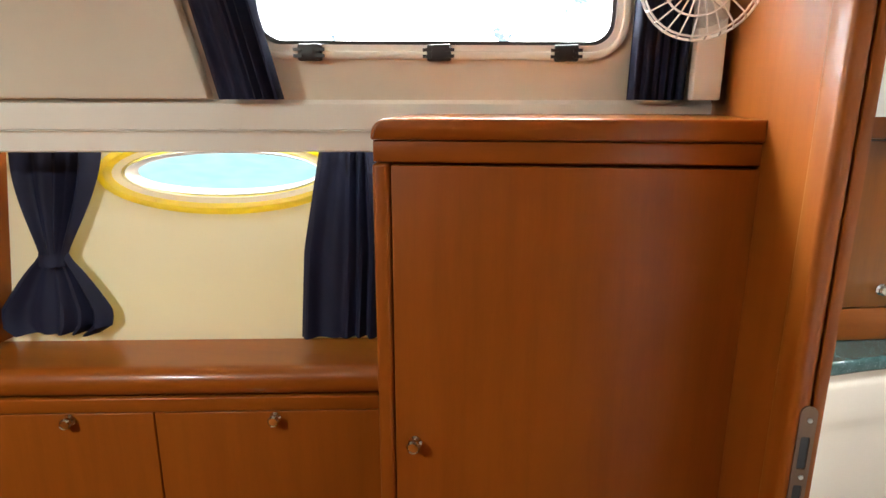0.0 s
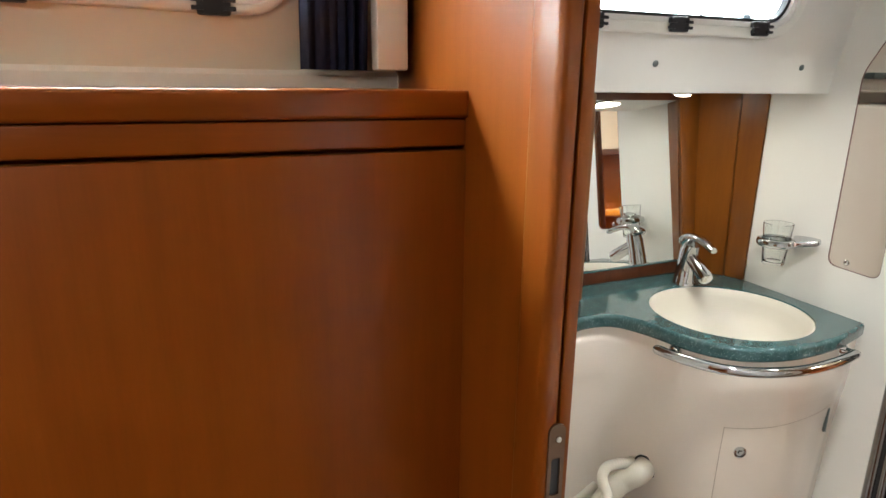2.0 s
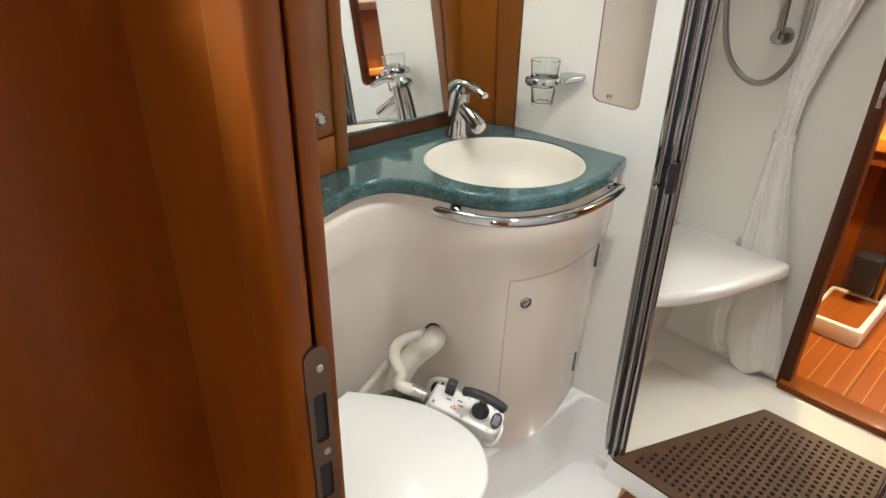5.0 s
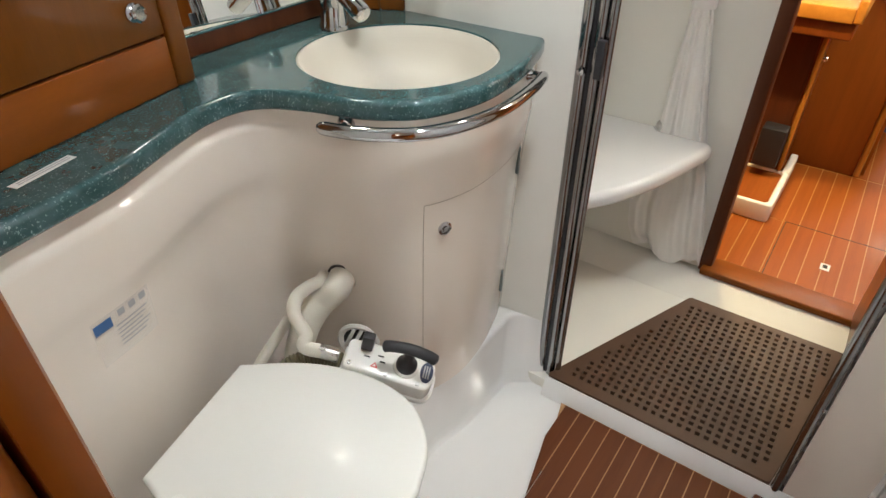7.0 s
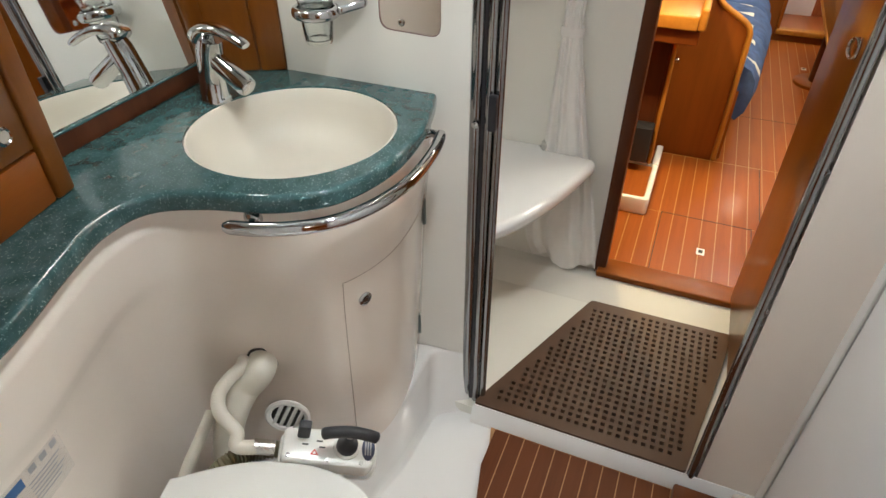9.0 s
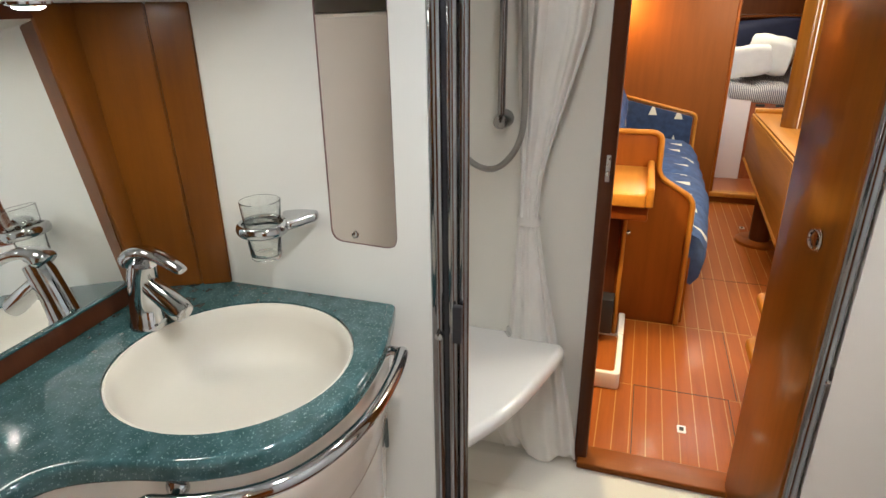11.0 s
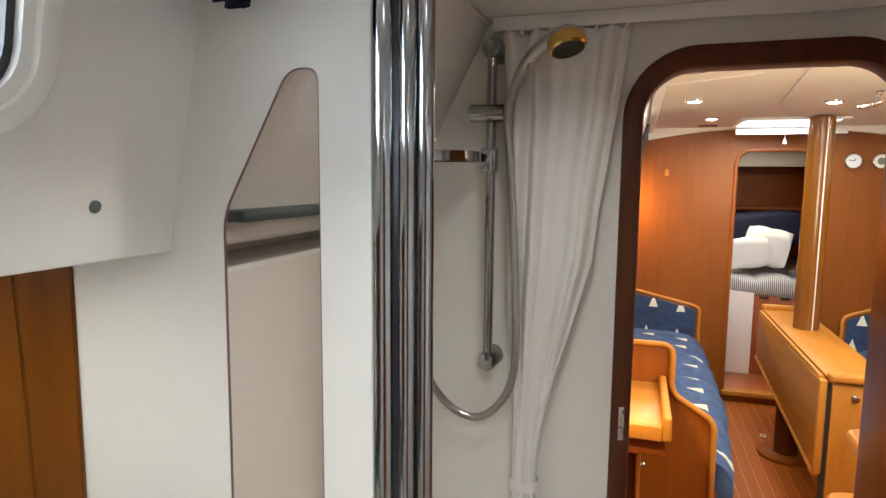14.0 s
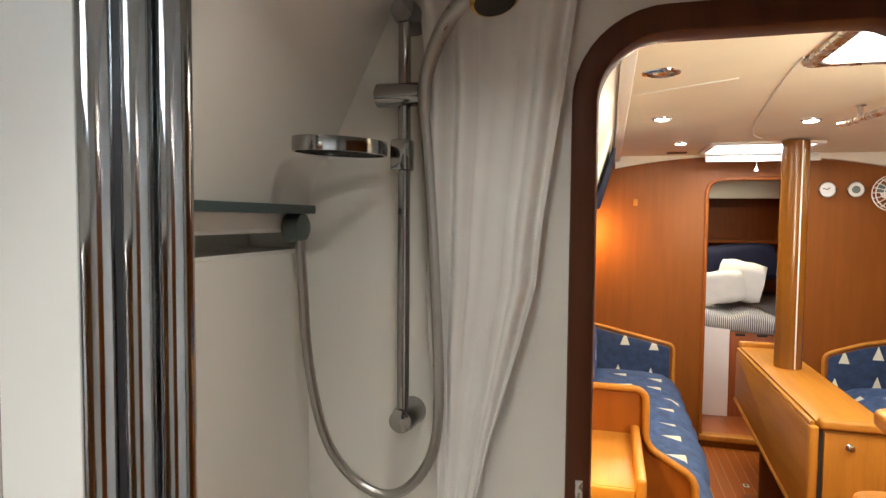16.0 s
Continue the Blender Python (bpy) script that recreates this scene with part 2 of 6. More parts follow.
def boat_cloth(name, base, axes):
    """Blue upholstery printed with small pale sails and shells."""
    m, t, p = material(name, 0.85)
    pos = t.nodes.new("ShaderNodeNewGeometry")
    sep = t.nodes.new("ShaderNodeSeparateXYZ")
    t.links.new(pos.outputs["Position"], sep.inputs[0])
    comb = t.nodes.new("ShaderNodeCombineXYZ")
    t.links.new(sep.outputs[axes[0]], comb.inputs[0])
    t.links.new(sep.outputs[axes[1]], comb.inputs[1])
    v = node(t, "TexVoronoi", Scale=4.5, Randomness=0.4)
    v.voronoi_dimensions = "2D"
    t.links.new(comb.outputs[0], v.inputs["Vector"])
    sc = t.nodes.new("ShaderNodeVectorMath")
    sc.operation = "SCALE"
    sc.inputs["Scale"].default_value = 4.5
    t.links.new(comb.outputs[0], sc.inputs[0])
    d = t.nodes.new("ShaderNodeVectorMath")
    d.operation = "SUBTRACT"
    t.links.new(sc.outputs[0], d.inputs[0])
    sc2 = t.nodes.new("ShaderNodeVectorMath")
    sc2.operation = "SCALE"
    sc2.inputs["Scale"].default_value = 4.5
    t.links.new(v.outputs["Position"], sc2.inputs[0])
    t.links.new(sc2.outputs[0], d.inputs[1])
    s2 = t.nodes.new("ShaderNodeSeparateXYZ")
    t.links.new(d.outputs[0], s2.inputs[0])

    def math(op, a, b):
        n = t.nodes.new("ShaderNodeMath")
        n.operation = op
        for i, x in enumerate((a, b)):
            if isinstance(x, (int, float)):
                n.inputs[i].default_value = x
            else:
                t.links.new(x, n.inputs[i])
        return n.outputs[0]
    width = math("MULTIPLY", math("SUBTRACT", 0.26, s2.outputs[1]), 0.36)
    inside = math("LESS_THAN", math("ABSOLUTE", s2.outputs[0], 0), width)
    above = math("GREATER_THAN", s2.outputs[1], -0.14)
    sail = math("MULTIPLY", inside, above)
    base_c = ramp(t, noise_of(t, coords(t), 22, 4), [(0.35, tuple(c * 0.6 for c in base)), (0.7, base)])
    mix = t.nodes.new("ShaderNodeMix")
    mix.data_type = "RGBA"
    t.links.new(sail, mix.inputs[0])
    t.links.new(base_c, mix.inputs[6])
    mix.inputs[7].default_value = (0.62, 0.60, 0.52, 1)
    t.links.new(mix.outputs[2], p.inputs["Base Color"])
    bump(t, p, noise_of(t, coords(t), 400, 2), 0.1, 0.001)
    return m


sail_cloth_top = boat_cloth("blue_sail_cloth", (0.052, 0.10, 0.24), (0, 1))
sail_cloth_end = boat_cloth("blue_sail_cloth_ends", (0.022, 0.047, 0.125), (1, 2))
sail_cloth_side = boat_cloth("blue_sail_cloth_sides", (0.045, 0.09, 0.24), (0, 2))


def stripe_cloth():
    m, t, p = material("striped_ticking", 0.85)
    w = node(t, "TexWave", Scale=22.0, Distortion=0.6)
    w.bands_direction = "Y"
    t.links.new(coords(t), w.inputs["Vector"])
    t.links.new(ramp(t, w.outputs["Fac"], [(0.45, (0.66, 0.63, 0.6)), (0.55, (0.10, 0.10, 0.13))]), p.inputs["Base Color"])
    return m


ticking = stripe_cloth()


def outdoors(name, strength, tint=(1, 1, 1), leaf=(0.016, 0.023, 0.027)):
    """Overexposed sky with pale foliage beyond the windows."""
    m, t, p = material(name, 1.0)
    n = ramp(t, noise_of(t, coords(t, (1, 1, 1)), 7.0, 7, 0.75), [(0.53, tint), (0.60, leaf)])
    t.links.new(n, p.inputs["Emission Color"])
    p.inputs["Emission Strength"].default_value = strength
    p.inputs["Base Color"].default_value = (0, 0, 0, 1)
    return m


outside = outdoors("bright_outdoors", 36.0, (0.96, 0.98, 0.97), (0.009, 0.013, 0.016))
outside_far = outdoors("pale_outdoors", 10.0, (0.86, 0.95, 1.0))


def sea():
    m, t, p = material("pale_water", 1.0)
    n = ramp(t, noise_of(t, coords(t, (1, 1, 4)), 6, 4), [(0.3, (0.36, 0.66, 0.68)), (0.7, (0.50, 0.80, 0.80))])
    t.links.new(n, p.inputs["Emission Color"])
    p.inputs["Emission Strength"].default_value = 1.0
    p.inputs["Base Color"].default_value = (0, 0, 0, 1)
    return m


water_view = sea()


# ---- building helpers ----
def MX(u, v, w):
    return (w, u, v)


def MY(u, v, w):
    return (u, w, v)


def MZ(u, v, w):
    return (u, v, w)


def mesh_of(name, bm, mat, angle=35):
    bmesh.ops.recalc_face_normals(bm, faces=bm.faces)
    for f in bm.faces:
        f.smooth = True
    me = bpy.data.meshes.new(name)
    bm.to_mesh(me)
    bm.free()
    me.materials.append(mat)
    me.set_sharp_from_angle(angle=radians(angle))
    return me


def part(name, bm, mat, parent=None, label="", angle=35):
    ob = new(name, mesh_of(name, bm, mat, angle))
    if parent is not None:
        ob.parent = parent
    return tagged(ob, label)


def thing(name, label, category, at=(0, 0, 0), group=""):
    """An empty at the thing's base; its parts are built in world metres and hung under it."""
    ob = new(name)
    ob.location = at
    ob.empty_display_size = 0.05
    return tagged(ob, label, category, group)


def under(ob, parent):
    ob.parent = parent
    ob.matrix_parent_inverse = Matrix.Translation(-Vector(parent.location)) if parent.type == "EMPTY" else Matrix()
    return ob


def piece(name, bm, mat, parent, label="", angle=35):
    return under(part(name, bm, mat, None, label, angle), parent)


def single(name, bm, mat, label="", category="", kind="", group="", angle=35):
    return tagged(part(name, bm, mat, None, "", angle), label, category, group, kind)


def box(x0, x1, y0, y1, z0, z1, bevel=0.0, seg=2, bm=None):
    bm = bm or bmesh.new()
    made = bmesh.ops.create_cube(bm, size=1.0)["verts"]
    for v in made:
        v.co = ((x0 + x1) / 2 + v.co.x * (x1 - x0), (y0 + y1) / 2 + v.co.y * (y1 - y0), (z0 + z1) / 2 + v.co.z * (z1 - z0))
    if bevel:
        edges = list({e for v in made for e in v.link_edges})
        bmesh.ops.bevel(bm, geom=edges, offset=bevel, segments=seg, affect="EDGES", profile=0.5)
    return bm


def obox(p0, p1, depth, z0, z1, bevel=0.0, seg=2, bm=None):
    """An upright slab from p0 to p1 in plan, depth metres thick to its left-hand side."""
    (ax, ay), (bx, by) = p0, p1
    length = math.hypot(bx - ax, by - ay)
    bm2 = box(0, length, 0, depth, z0, z1, bevel, seg)
    m = Matrix.Translation((ax, ay, 0)) @ Matrix.Rotation(math.atan2(by - ay, bx - ax), 4, "Z")
    bm2.transform(m)
    if bm is None:
        return bm2
    return join(bm, bm2)


def join(bm, other):
    me = bpy.data.meshes.new("tmp")
    other.to_mesh(me)
    other.free()
    bm.from_mesh(me)
    bpy.data.meshes.remove(me)
    return bm


def rounded(u0, u1, v0, v1, r, n=6):
    """A rounded rectangle; r is one radius or four (from low-low, counter-clockwise)."""
    rs = r if isinstance(r, tuple) else (r,) * 4
    out = []
    for (cu, cv, a0), q in zip(((u0, v0, 180), (u1, v0, 270), (u1, v1, 0), (u0, v1, 90)), rs):
        if q <= 0:
            out.append((cu, cv))
            continue
        cx, cy = cu + (q if cu == u0 else -q), cv + (q if cv == v0 else -q)
        for k in range(n + 1):
            a = radians(a0 + 90 * k / n)
            out.append((cx + q * math.cos(a), cy + q * math.sin(a)))
    return out


def soften(points, r, n=4):
    """Rounds the corners of a polygon by r."""
    out = []
    k = len(points)
    for i, p in enumerate(points):
        a, b, c = Vector(points[i - 1]), Vector(p), Vector(points[(i + 1) % k])
        q = min(r, (a - b).length * 0.45, (c - b).length * 0.45)
        s, e = b + (a - b).normalized() * q, b + (c - b).normalized() * q
        for j in range(n + 1):
            f = j / n
            out.append(tuple(s * (1 - f) ** 2 + b * 2 * f * (1 - f) + e * f * f))
    return out


def oval(cu, cv, a, b, n=40, turn=0.0):
    return [(cu + a * math.cos(t) * math.cos(turn) - b * math.sin(t) * math.sin(turn), cv + a * math.cos(t) * math.sin(turn) + b * math.sin(t) * math.cos(turn))
            for t in (2 * math.pi * k / n for k in range(n))]


def plate(outer, holes, w0, w1, to=MZ, bevel=0.0, seg=2, bm=None):
    """A flat sheet with holes between w0 and w1."""
    b2 = bmesh.new()
    for loop in (outer, *holes):
        vs = [b2.verts.new((u, v, 0)) for u, v in loop]
        for i in range(len(vs)):
            b2.edges.new((vs[i - 1], vs[i]))
    if holes:
        bmesh.ops.triangle_fill(b2, use_beauty=True, use_dissolve=False, edges=b2.edges[:])
    else:
        b2.faces.new(b2.verts[:])
    made = bmesh.ops.extrude_face_region(b2, geom=b2.faces[:])["geom"]
    top = [g for g in made if isinstance(g, bmesh.types.BMVert)]
    for v in b2.verts:
        v.co.z = w0
    for v in top:
        v.co.z = w1
    if bevel:
        tops = set(top)
        b2.normal_update()
        edges = [e for e in b2.edges if (e.verts[0] in tops) == (e.verts[1] in tops) and e.calc_face_angle(0) > 1.0]
        bmesh.ops.bevel(b2, geom=edges, offset=bevel, segments=seg, affect="EDGES", profile=0.5)
    for v in b2.verts:
        v.co = to(*v.co)
    if bm is None:
        return b2
    return join(bm, b2)


def smooth_line(points, n=8, closed=False):
    """A Catmull-Rom line through the points."""
    ps = [Vector(p) for p in points]
    out = []
    k = len(ps)
    for i in range(k if closed else k - 1):
        p1, p2 = ps[i], ps[(i + 1) % k]
        p0 = ps[i - 1] if closed or i else p1 * 2 - p2
        p3 = ps[(i + 2) % k] if closed or i + 2 < k else p2 * 2 - p1
        for j in range(n):
            t = j / n
            out.append(0.5 * (2 * p1 + (p2 - p0) * t + (2 * p0 - 5 * p1 + 4 * p2 - p3) * t * t + (3 * p1 - p0 - 3 * p2 + p3) * t ** 3))
    if not closed:
        out.append(ps[-1])
    return out


def grid(rows, closed=False, bm=None):
    """A skin over rows of points."""
    bm = bm or bmesh.new()
    vs = [[bm.verts.new(p) for p in row] for row in rows]
    for a, b in zip(vs, vs[1:]):
        m = len(a)
        for i in range(m if closed else m - 1):
            bm.faces.new((a[i], a[(i + 1) % m], b[(i + 1) % m], b[i]))
    return bm


def tube(points, r, sides=10, caps=True, bm=None):
    """A pipe along a line; r is one radius or one for each point."""
    ps = [Vector(p) for p in points]
    rr = r if isinstance(r, (list, tuple)) else [r] * len(ps)
    side = None
    rows = []
    for i, p in enumerate(ps):
        d = (ps[min(i + 1, len(ps) - 1)] - ps[max(i - 1, 0)]).normalized()
        if side is None:
            side = d.orthogonal().normalized()
        side = (side - d * side.dot(d)).normalized()
        up = d.cross(side)
        rows.append([p + (side * math.cos(a) + up * math.sin(a)) * rr[i] for a in (2 * math.pi * k / sides for k in range(sides))])
    bm = bm or bmesh.new()
    n0 = len(bm.verts)
    grid(rows, True, bm)
    if caps:
        bm.verts.ensure_lookup_table()
        bm.faces.new(bm.verts[n0:n0 + sides])
        bm.faces.new(bm.verts[n0 + sides * (len(rows) - 1):n0 + sides * len(rows)])
    return bm


def turned(profile, base, axis=(0, 0, 1), sides=24, bm=None):
    """A turned body: profile of (radius, height) along an axis from base."""
    q = Vector((0, 0, 1)).rotation_difference(Vector(axis))
    rows = [[Vector(base) + q @ Vector((max(r, 1e-4) * math.cos(a), max(r, 1e-4) * math.sin(a), h)) for a in (2 * math.pi * k / sides for k in range(sides))] for r, h in profile]
    return grid(rows, True, bm)


def solid(bm, thick):
    """Gives a skin thickness."""
    bmesh.ops.recalc_face_normals(bm, faces=bm.faces)
    bmesh.ops.solidify(bm, geom=bm.faces[:], thickness=thick)
    return bm


def wall(name, bm, mat):
    return single(name, bm, mat, kind="structure")


def knob(parent, at, direction, r=0.014, name="knob"):
    bm = turned([(0.0, 0.0), (r * 0.95, 0.0), (r, 0.003), (r * 0.55, 0.006), (r * 0.5, 0.012), (r * 0.95, 0.016), (r, 0.021), (r * 0.8, 0.026), (r * 0.72, 0.024), (0, 0.024)], at, direction, 20)
    return piece(name, bm, chrome, parent, "small chrome push-button knob")


def hinge_black(parent, x, y, z, slope):
    bm = box(x - 0.024, x + 0.024, y - 0.012, y + 0.004, z - 0.016, z + 0.016, 0.004)
    for k in range(4):
        s = -1 if k < 2 else 1
        box(x + s * 0.022 - 0.009, x + s * 0.022 + 0.009, y - 0.015, y - 0.008, z - 0.010 + (k % 2) * 0.012, z - 0.004 + (k % 2) * 0.012, 0, 1, bm)
    piece("hinge", bm, black, parent, "black plastic window hinge")

# ---- structure: sleeping cabin ----
SLOPE = 0.18


def side_y(x):
    """Inner face of the cabin's side deck in plan."""
    return 1.37 + SLOPE * (x - 0.36)


def locker_y(x):
    return 1.175 + SLOPE * (x + 0.58)


def lining_y(x, z):
    """Hull lining behind the low locker; it leans outwards with height."""
    return 1.40 + SLOPE * (x + 0.42) + 0.16 * (z - 0.97)


def coach_y(x, z):
    """Coach-roof side above the ledge; it leans inwards with height."""
    return side_y(x) + 0.012 - 0.22 * (z - 1.56)


wall("floor_cabin", box(-2.2, 0.385, -1.4, 2.0, -0.06, -0.02), wood_x)
wall("ceiling_cabin", box(-2.2, 0.36, -1.4, 1.6, 1.95, 1.99), headliner)
wall("wall_cabin_aft", box(-2.24, -2.2, -1.4, 2.0, -0.06, 2.0), wood_v)
wall("wall_cabin_inboard", box(-2.24, 0.325, -1.44, -1.4, -0.06, 2.0), wood_v)
# bulkhead between cabin and washroom, with its doorway
wall("wall_cabin_bulkhead", plate([(-1.44, -0.06), (0.31, -0.06), (0.31, 1.86), (0.869, 1.86), (0.869, -0.06), (1.95, -0.06), (1.95, 2.0), (-1.44, 2.0)], [], 0.337, 0.381, MX), wood_v)
jamb = thing("door_jamb", "rounded varnished cherry door jamb with steel strike plate", "door jamb", (0.35, 0.84, -0.02))
tagged(jamb, kind="structure")
piece("nosing", box(0.329, 0.357, 0.806, 0.871, -0.02, 1.86, 0.011, 4), wood_v, jamb)
piece("door_stop", box(0.3585, 0.3755, 0.810, 0.871, -0.02, 1.86, 0.005), wood_v, jamb)
sp = plate(rounded(0.342, 0.364, 0.985, 1.165, 0.010), [rounded(0.347, 0.359, 1.07, 1.12, 0.003), rounded(0.347, 0.359, 1.005, 1.045, 0.003)], 0.8035, 0.8065, MY)
sp_ob = piece("strike_plate", sp, wood_toned_steel, jamb, "brushed steel strike plate with two slots")
for zz in (1.145, 1.058):
    under(part("screw", turned([(0, 0), (0.0035, 0), (0.003, 0.0015), (0, 0.0015)], (0.355, 0.8035, zz), (0, -1, 0), 12), steel), sp_ob)
piece("latch_recess", box(0.3485, 0.3615, 0.8062, 0.8068, 1.0, 1.125), black, jamb)

# side deck ledge, fascia and valance
XA, XB = -2.2, 0.336
rows = []
for x in [XA + (XB - XA) * k / 12 for k in range(13)]:
    y = side_y(x)
    prof = [(y + 0.16, 1.557), (y + 0.03, 1.562), (y + 0.010, 1.561), (y, 1.553), (y - 0.001, 1.54), (y + 0.003, 1.503), (y + 0.010, 1.498), (y + 0.013, 1.457), (y + 0.03, 1.453), (y + 0.16, 1.451)]
    rows.append([(x, b, c) for b, c in prof])
wall("trim_side_deck", grid(rows), off_white)
wall("trim_valance_line", grid([[(x, side_y(x) + 0.0025, 1.5005), (x, side_y(x) + 0.0002, 1.4985), (x, side_y(x) + 0.009, 1.496)] for x in (XA, XB)]), off_white)
# coach-roof side with the window opening
W0, W1, WZ0, WZ1 = -0.585, 0.135, 1.655, 1.90


def lean(bm):
    """Leans an upright sheet built at y = 0 onto the coach-roof side."""
    for v in bm.verts:
        v.co.y += coach_y(v.co.x, v.co.z)
    return bm


wall("wall_cabin_side", lean(plate([(XA, 1.55), (XB, 1.55), (XB, 2.0), (XA, 2.0)], [rounded(W0, W1, WZ0, WZ1, 0.055)], 0.0, 0.035, MY)), cream)
wall("wall_cabin_side_panel", lean(plate([(XA, 1.562), (-0.672, 1.562), (-0.735, 2.0), (XA, 2.0)], [], -0.036, -0.004, MY, 0.008)), cream)
PORT = (-0.785, 1.385)
lining = plate([(XA, 0.9), (XB, 0.9), (XB, 1.5), (XA, 1.5)], [oval(*PORT, 0.245, 0.062)], 0.0, 0.02, MY)
for v in lining.verts:
    v.co.y += lining_y(v.co.x, v.co.z)
wall("wall_hull_lining", lining, hull_glow)


def window(name, outline, ring, glass_in, hinges, y_of, label):
    """An opening portlight: rounded frame, seal, pane and hinges on a leaning side."""
    u0, u1, v0, v1, r = outline

    def on(bm):
        for v in bm.verts:
            v.co.y += y_of(v.co.x, v.co.z)
        return bm
    w = thing(name, label, "window", ((u0 + u1) / 2, y_of(u0, v0), v0))
    tagged(w, kind="structure")
    piece("window_frame", on(plate(rounded(u0 - ring, u1 + ring, v0 - ring, v1 + ring, r + ring), [rounded(u0, u1, v0, v1, r)], -0.014, 0.012, MY, 0.005)), off_white, w, "off-white moulded frame")
    piece("bezel", on(plate(rounded(u0, u1, v0, v1, r), [rounded(u0 + 0.012, u1 - 0.012, v0 + 0.012, v1 - 0.012, r - 0.01)], -0.006, 0.03, MY)), plastic_white, w)
    piece("seal", on(plate(rounded(u0 + 0.012, u1 - 0.012, v0 + 0.012, v1 - 0.012, r - 0.01), [rounded(u0 + glass_in, u1 - glass_in, v0 + glass_in, v1 - glass_in, r - 0.015)], 0.004, 0.026, MY)), black, w, "dark rubber seal")
    pane = piece("pane", on(plate(rounded(u0 + glass_in - 0.003, u1 - glass_in + 0.003, v0 + glass_in - 0.003, v1 - glass_in + 0.003, r - 0.015), [], 0.012, 0.018, MY)), pane_clear, w)
    pane.visible_shadow = False
    for hx in hinges:
        hinge_black(w, hx, y_of(hx, v0) - 0.008, v0 - 0.003, 0)
    return w


window("window_cabin", (W0, W1, WZ0, WZ1, 0.055), 0.015, 0.02, (-0.47, -0.22, 0.03), coach_y, "opening cabin window in an off-white frame with black hinges")
pw = thing("window_porthole", "oval porthole in a moulded cream surround with pale water beyond", "porthole", (PORT[0], 1.34, 1.30))
tagged(pw, kind="structure")


def ring_on(a0, b0, a1, b1, d0, d1):
    n = 48
    rws = []
    for f in range(7):
        k = f / 6
        a, b = a0 + (a1 - a0) * k, b0 + (b1 - b0) * k
        d = d0 + (d1 - d0) * k + 0.02 * math.sin(math.pi * min(k * 1.3, 1))
        rws.append([(PORT[0] + a * math.cos(t), lining_y(PORT[0] + a * math.cos(t), PORT[1] + b * math.sin(t)) - d, PORT[1] + b * math.sin(t)) for t in (2 * math.pi * j / n for j in range(n))])
    return grid(rws, True)


piece("surround", ring_on(0.305, 0.102, 0.235, 0.052, 0.001, -0.03), port_glow, pw, "glossy moulded yellow surround")
piece("inner_rim", ring_on(0.243, 0.058, 0.222, 0.044, -0.012, -0.030), plastic_white, pw, "white inner rim")
bm = plate(oval(*PORT, 0.24, 0.056), [], 0.035, 0.039, MY)
for v in bm.verts:
    v.co.y += lining_y(v.co.x, v.co.z)
pn = piece("pane", bm, pane_clear, pw)
pn.visible_shadow = False
single("backdrop_water", box(-4.6, -1.0, 4.0, 4.05, 0.3, 1.6), water_view, kind="structure")
bm = lean(plate([(-0.75, 1.6), (0.3, 1.6), (0.3, 2.0), (-0.75, 2.0)], [], 0.16, 0.165, MY))
single("backdrop_outdoors", bm, outside, kind="structure")
wall("wall_cabin_outer", box(-2.24, 0.336, 1.45, 1.48, -0.06, 0.9), white_wall)

# ---- structure: washroom ----
FX = 1.525          # face of the partition
CEIL = 1.955


def head_side(x, z):
    return 1.432 - 0.20 * (z - 1.535)


wall("floor_washroom", box(0.381, 1.53, 0.30, 1.85, -0.07, -0.032), floor_gelcoat)
wall("floor_door_step", box(0.30, 0.40, 0.28, 0.86, -0.03, -0.015, 0.004), wood_y)
wall("ceiling_washroom", box(0.36, 1.56, 0.28, 1.45, CEIL, CEIL + 0.03), white_wall)
wall("wall_washroom_inboard", box(0.381, 1.50, 0.285, 0.32, -0.06, 1.98), floor_gelcoat)
wall("wall_washroom_return", box(1.50, 1.545, 0.285, 0.462, -0.06, 1.98), gelcoat)
wall("trim_door_seal", box(1.444, 1.456, 0.3202, 0.3245, 0.023, 1.95, 0.0015), paint("grey_rubber", (0.42, 0.43, 0.41), 0.5))
# Unseen header, its lower edge set to throw shade on the curtain's top.
wall("wall_shower_header", box(1.528, 1.556, 0.463, 1.145, 1.838, 1.9715, 0.004), white_wall)
wall("trim_inboard_skirting", box(0.386, 1.4995, 0.3205, 0.372, -0.032, 0.022, 0.012, 3), gelcoat)
H0, H1, HZ0, HZ1 = 0.62, 1.315, 1.675, 1.90
side = plate([(0.381, 1.535), (FX, 1.535), (FX, 1.98), (0.381, 1.98)], [rounded(H0, H1, HZ0, HZ1, 0.06)], 0.0, 0.03, MY)
for v in side.verts:
    v.co.y += head_side(v.co.x, v.co.z)
wall("wall_washroom_side", side, white_wall)
window("window_washroom", (H0, H1, HZ0, HZ1, 0.06), 0.022, 0.02, (0.76, 0.98, 1.215), head_side, "opening washroom window in a white frame with black hinges")
bm = plate([(0.45, 1.6), (1.5, 1.6), (1.5, 2.0), (0.45, 2.0)], [], 0.16, 0.165, MY)
for v in bm.verts:
    v.co.y += head_side(v.co.x, v.co.z)
single("backdrop_outdoors", bm, outside_far, kind="structure")
wall("wall_washroom_aft", plate([(0.874, -0.06), (1.88, -0.06), (1.88, 1.98), (0.30, 1.98), (0.30, 1.862), (0.874, 1.862)], [], 0.3815, 0.3835, MX), white_wall)
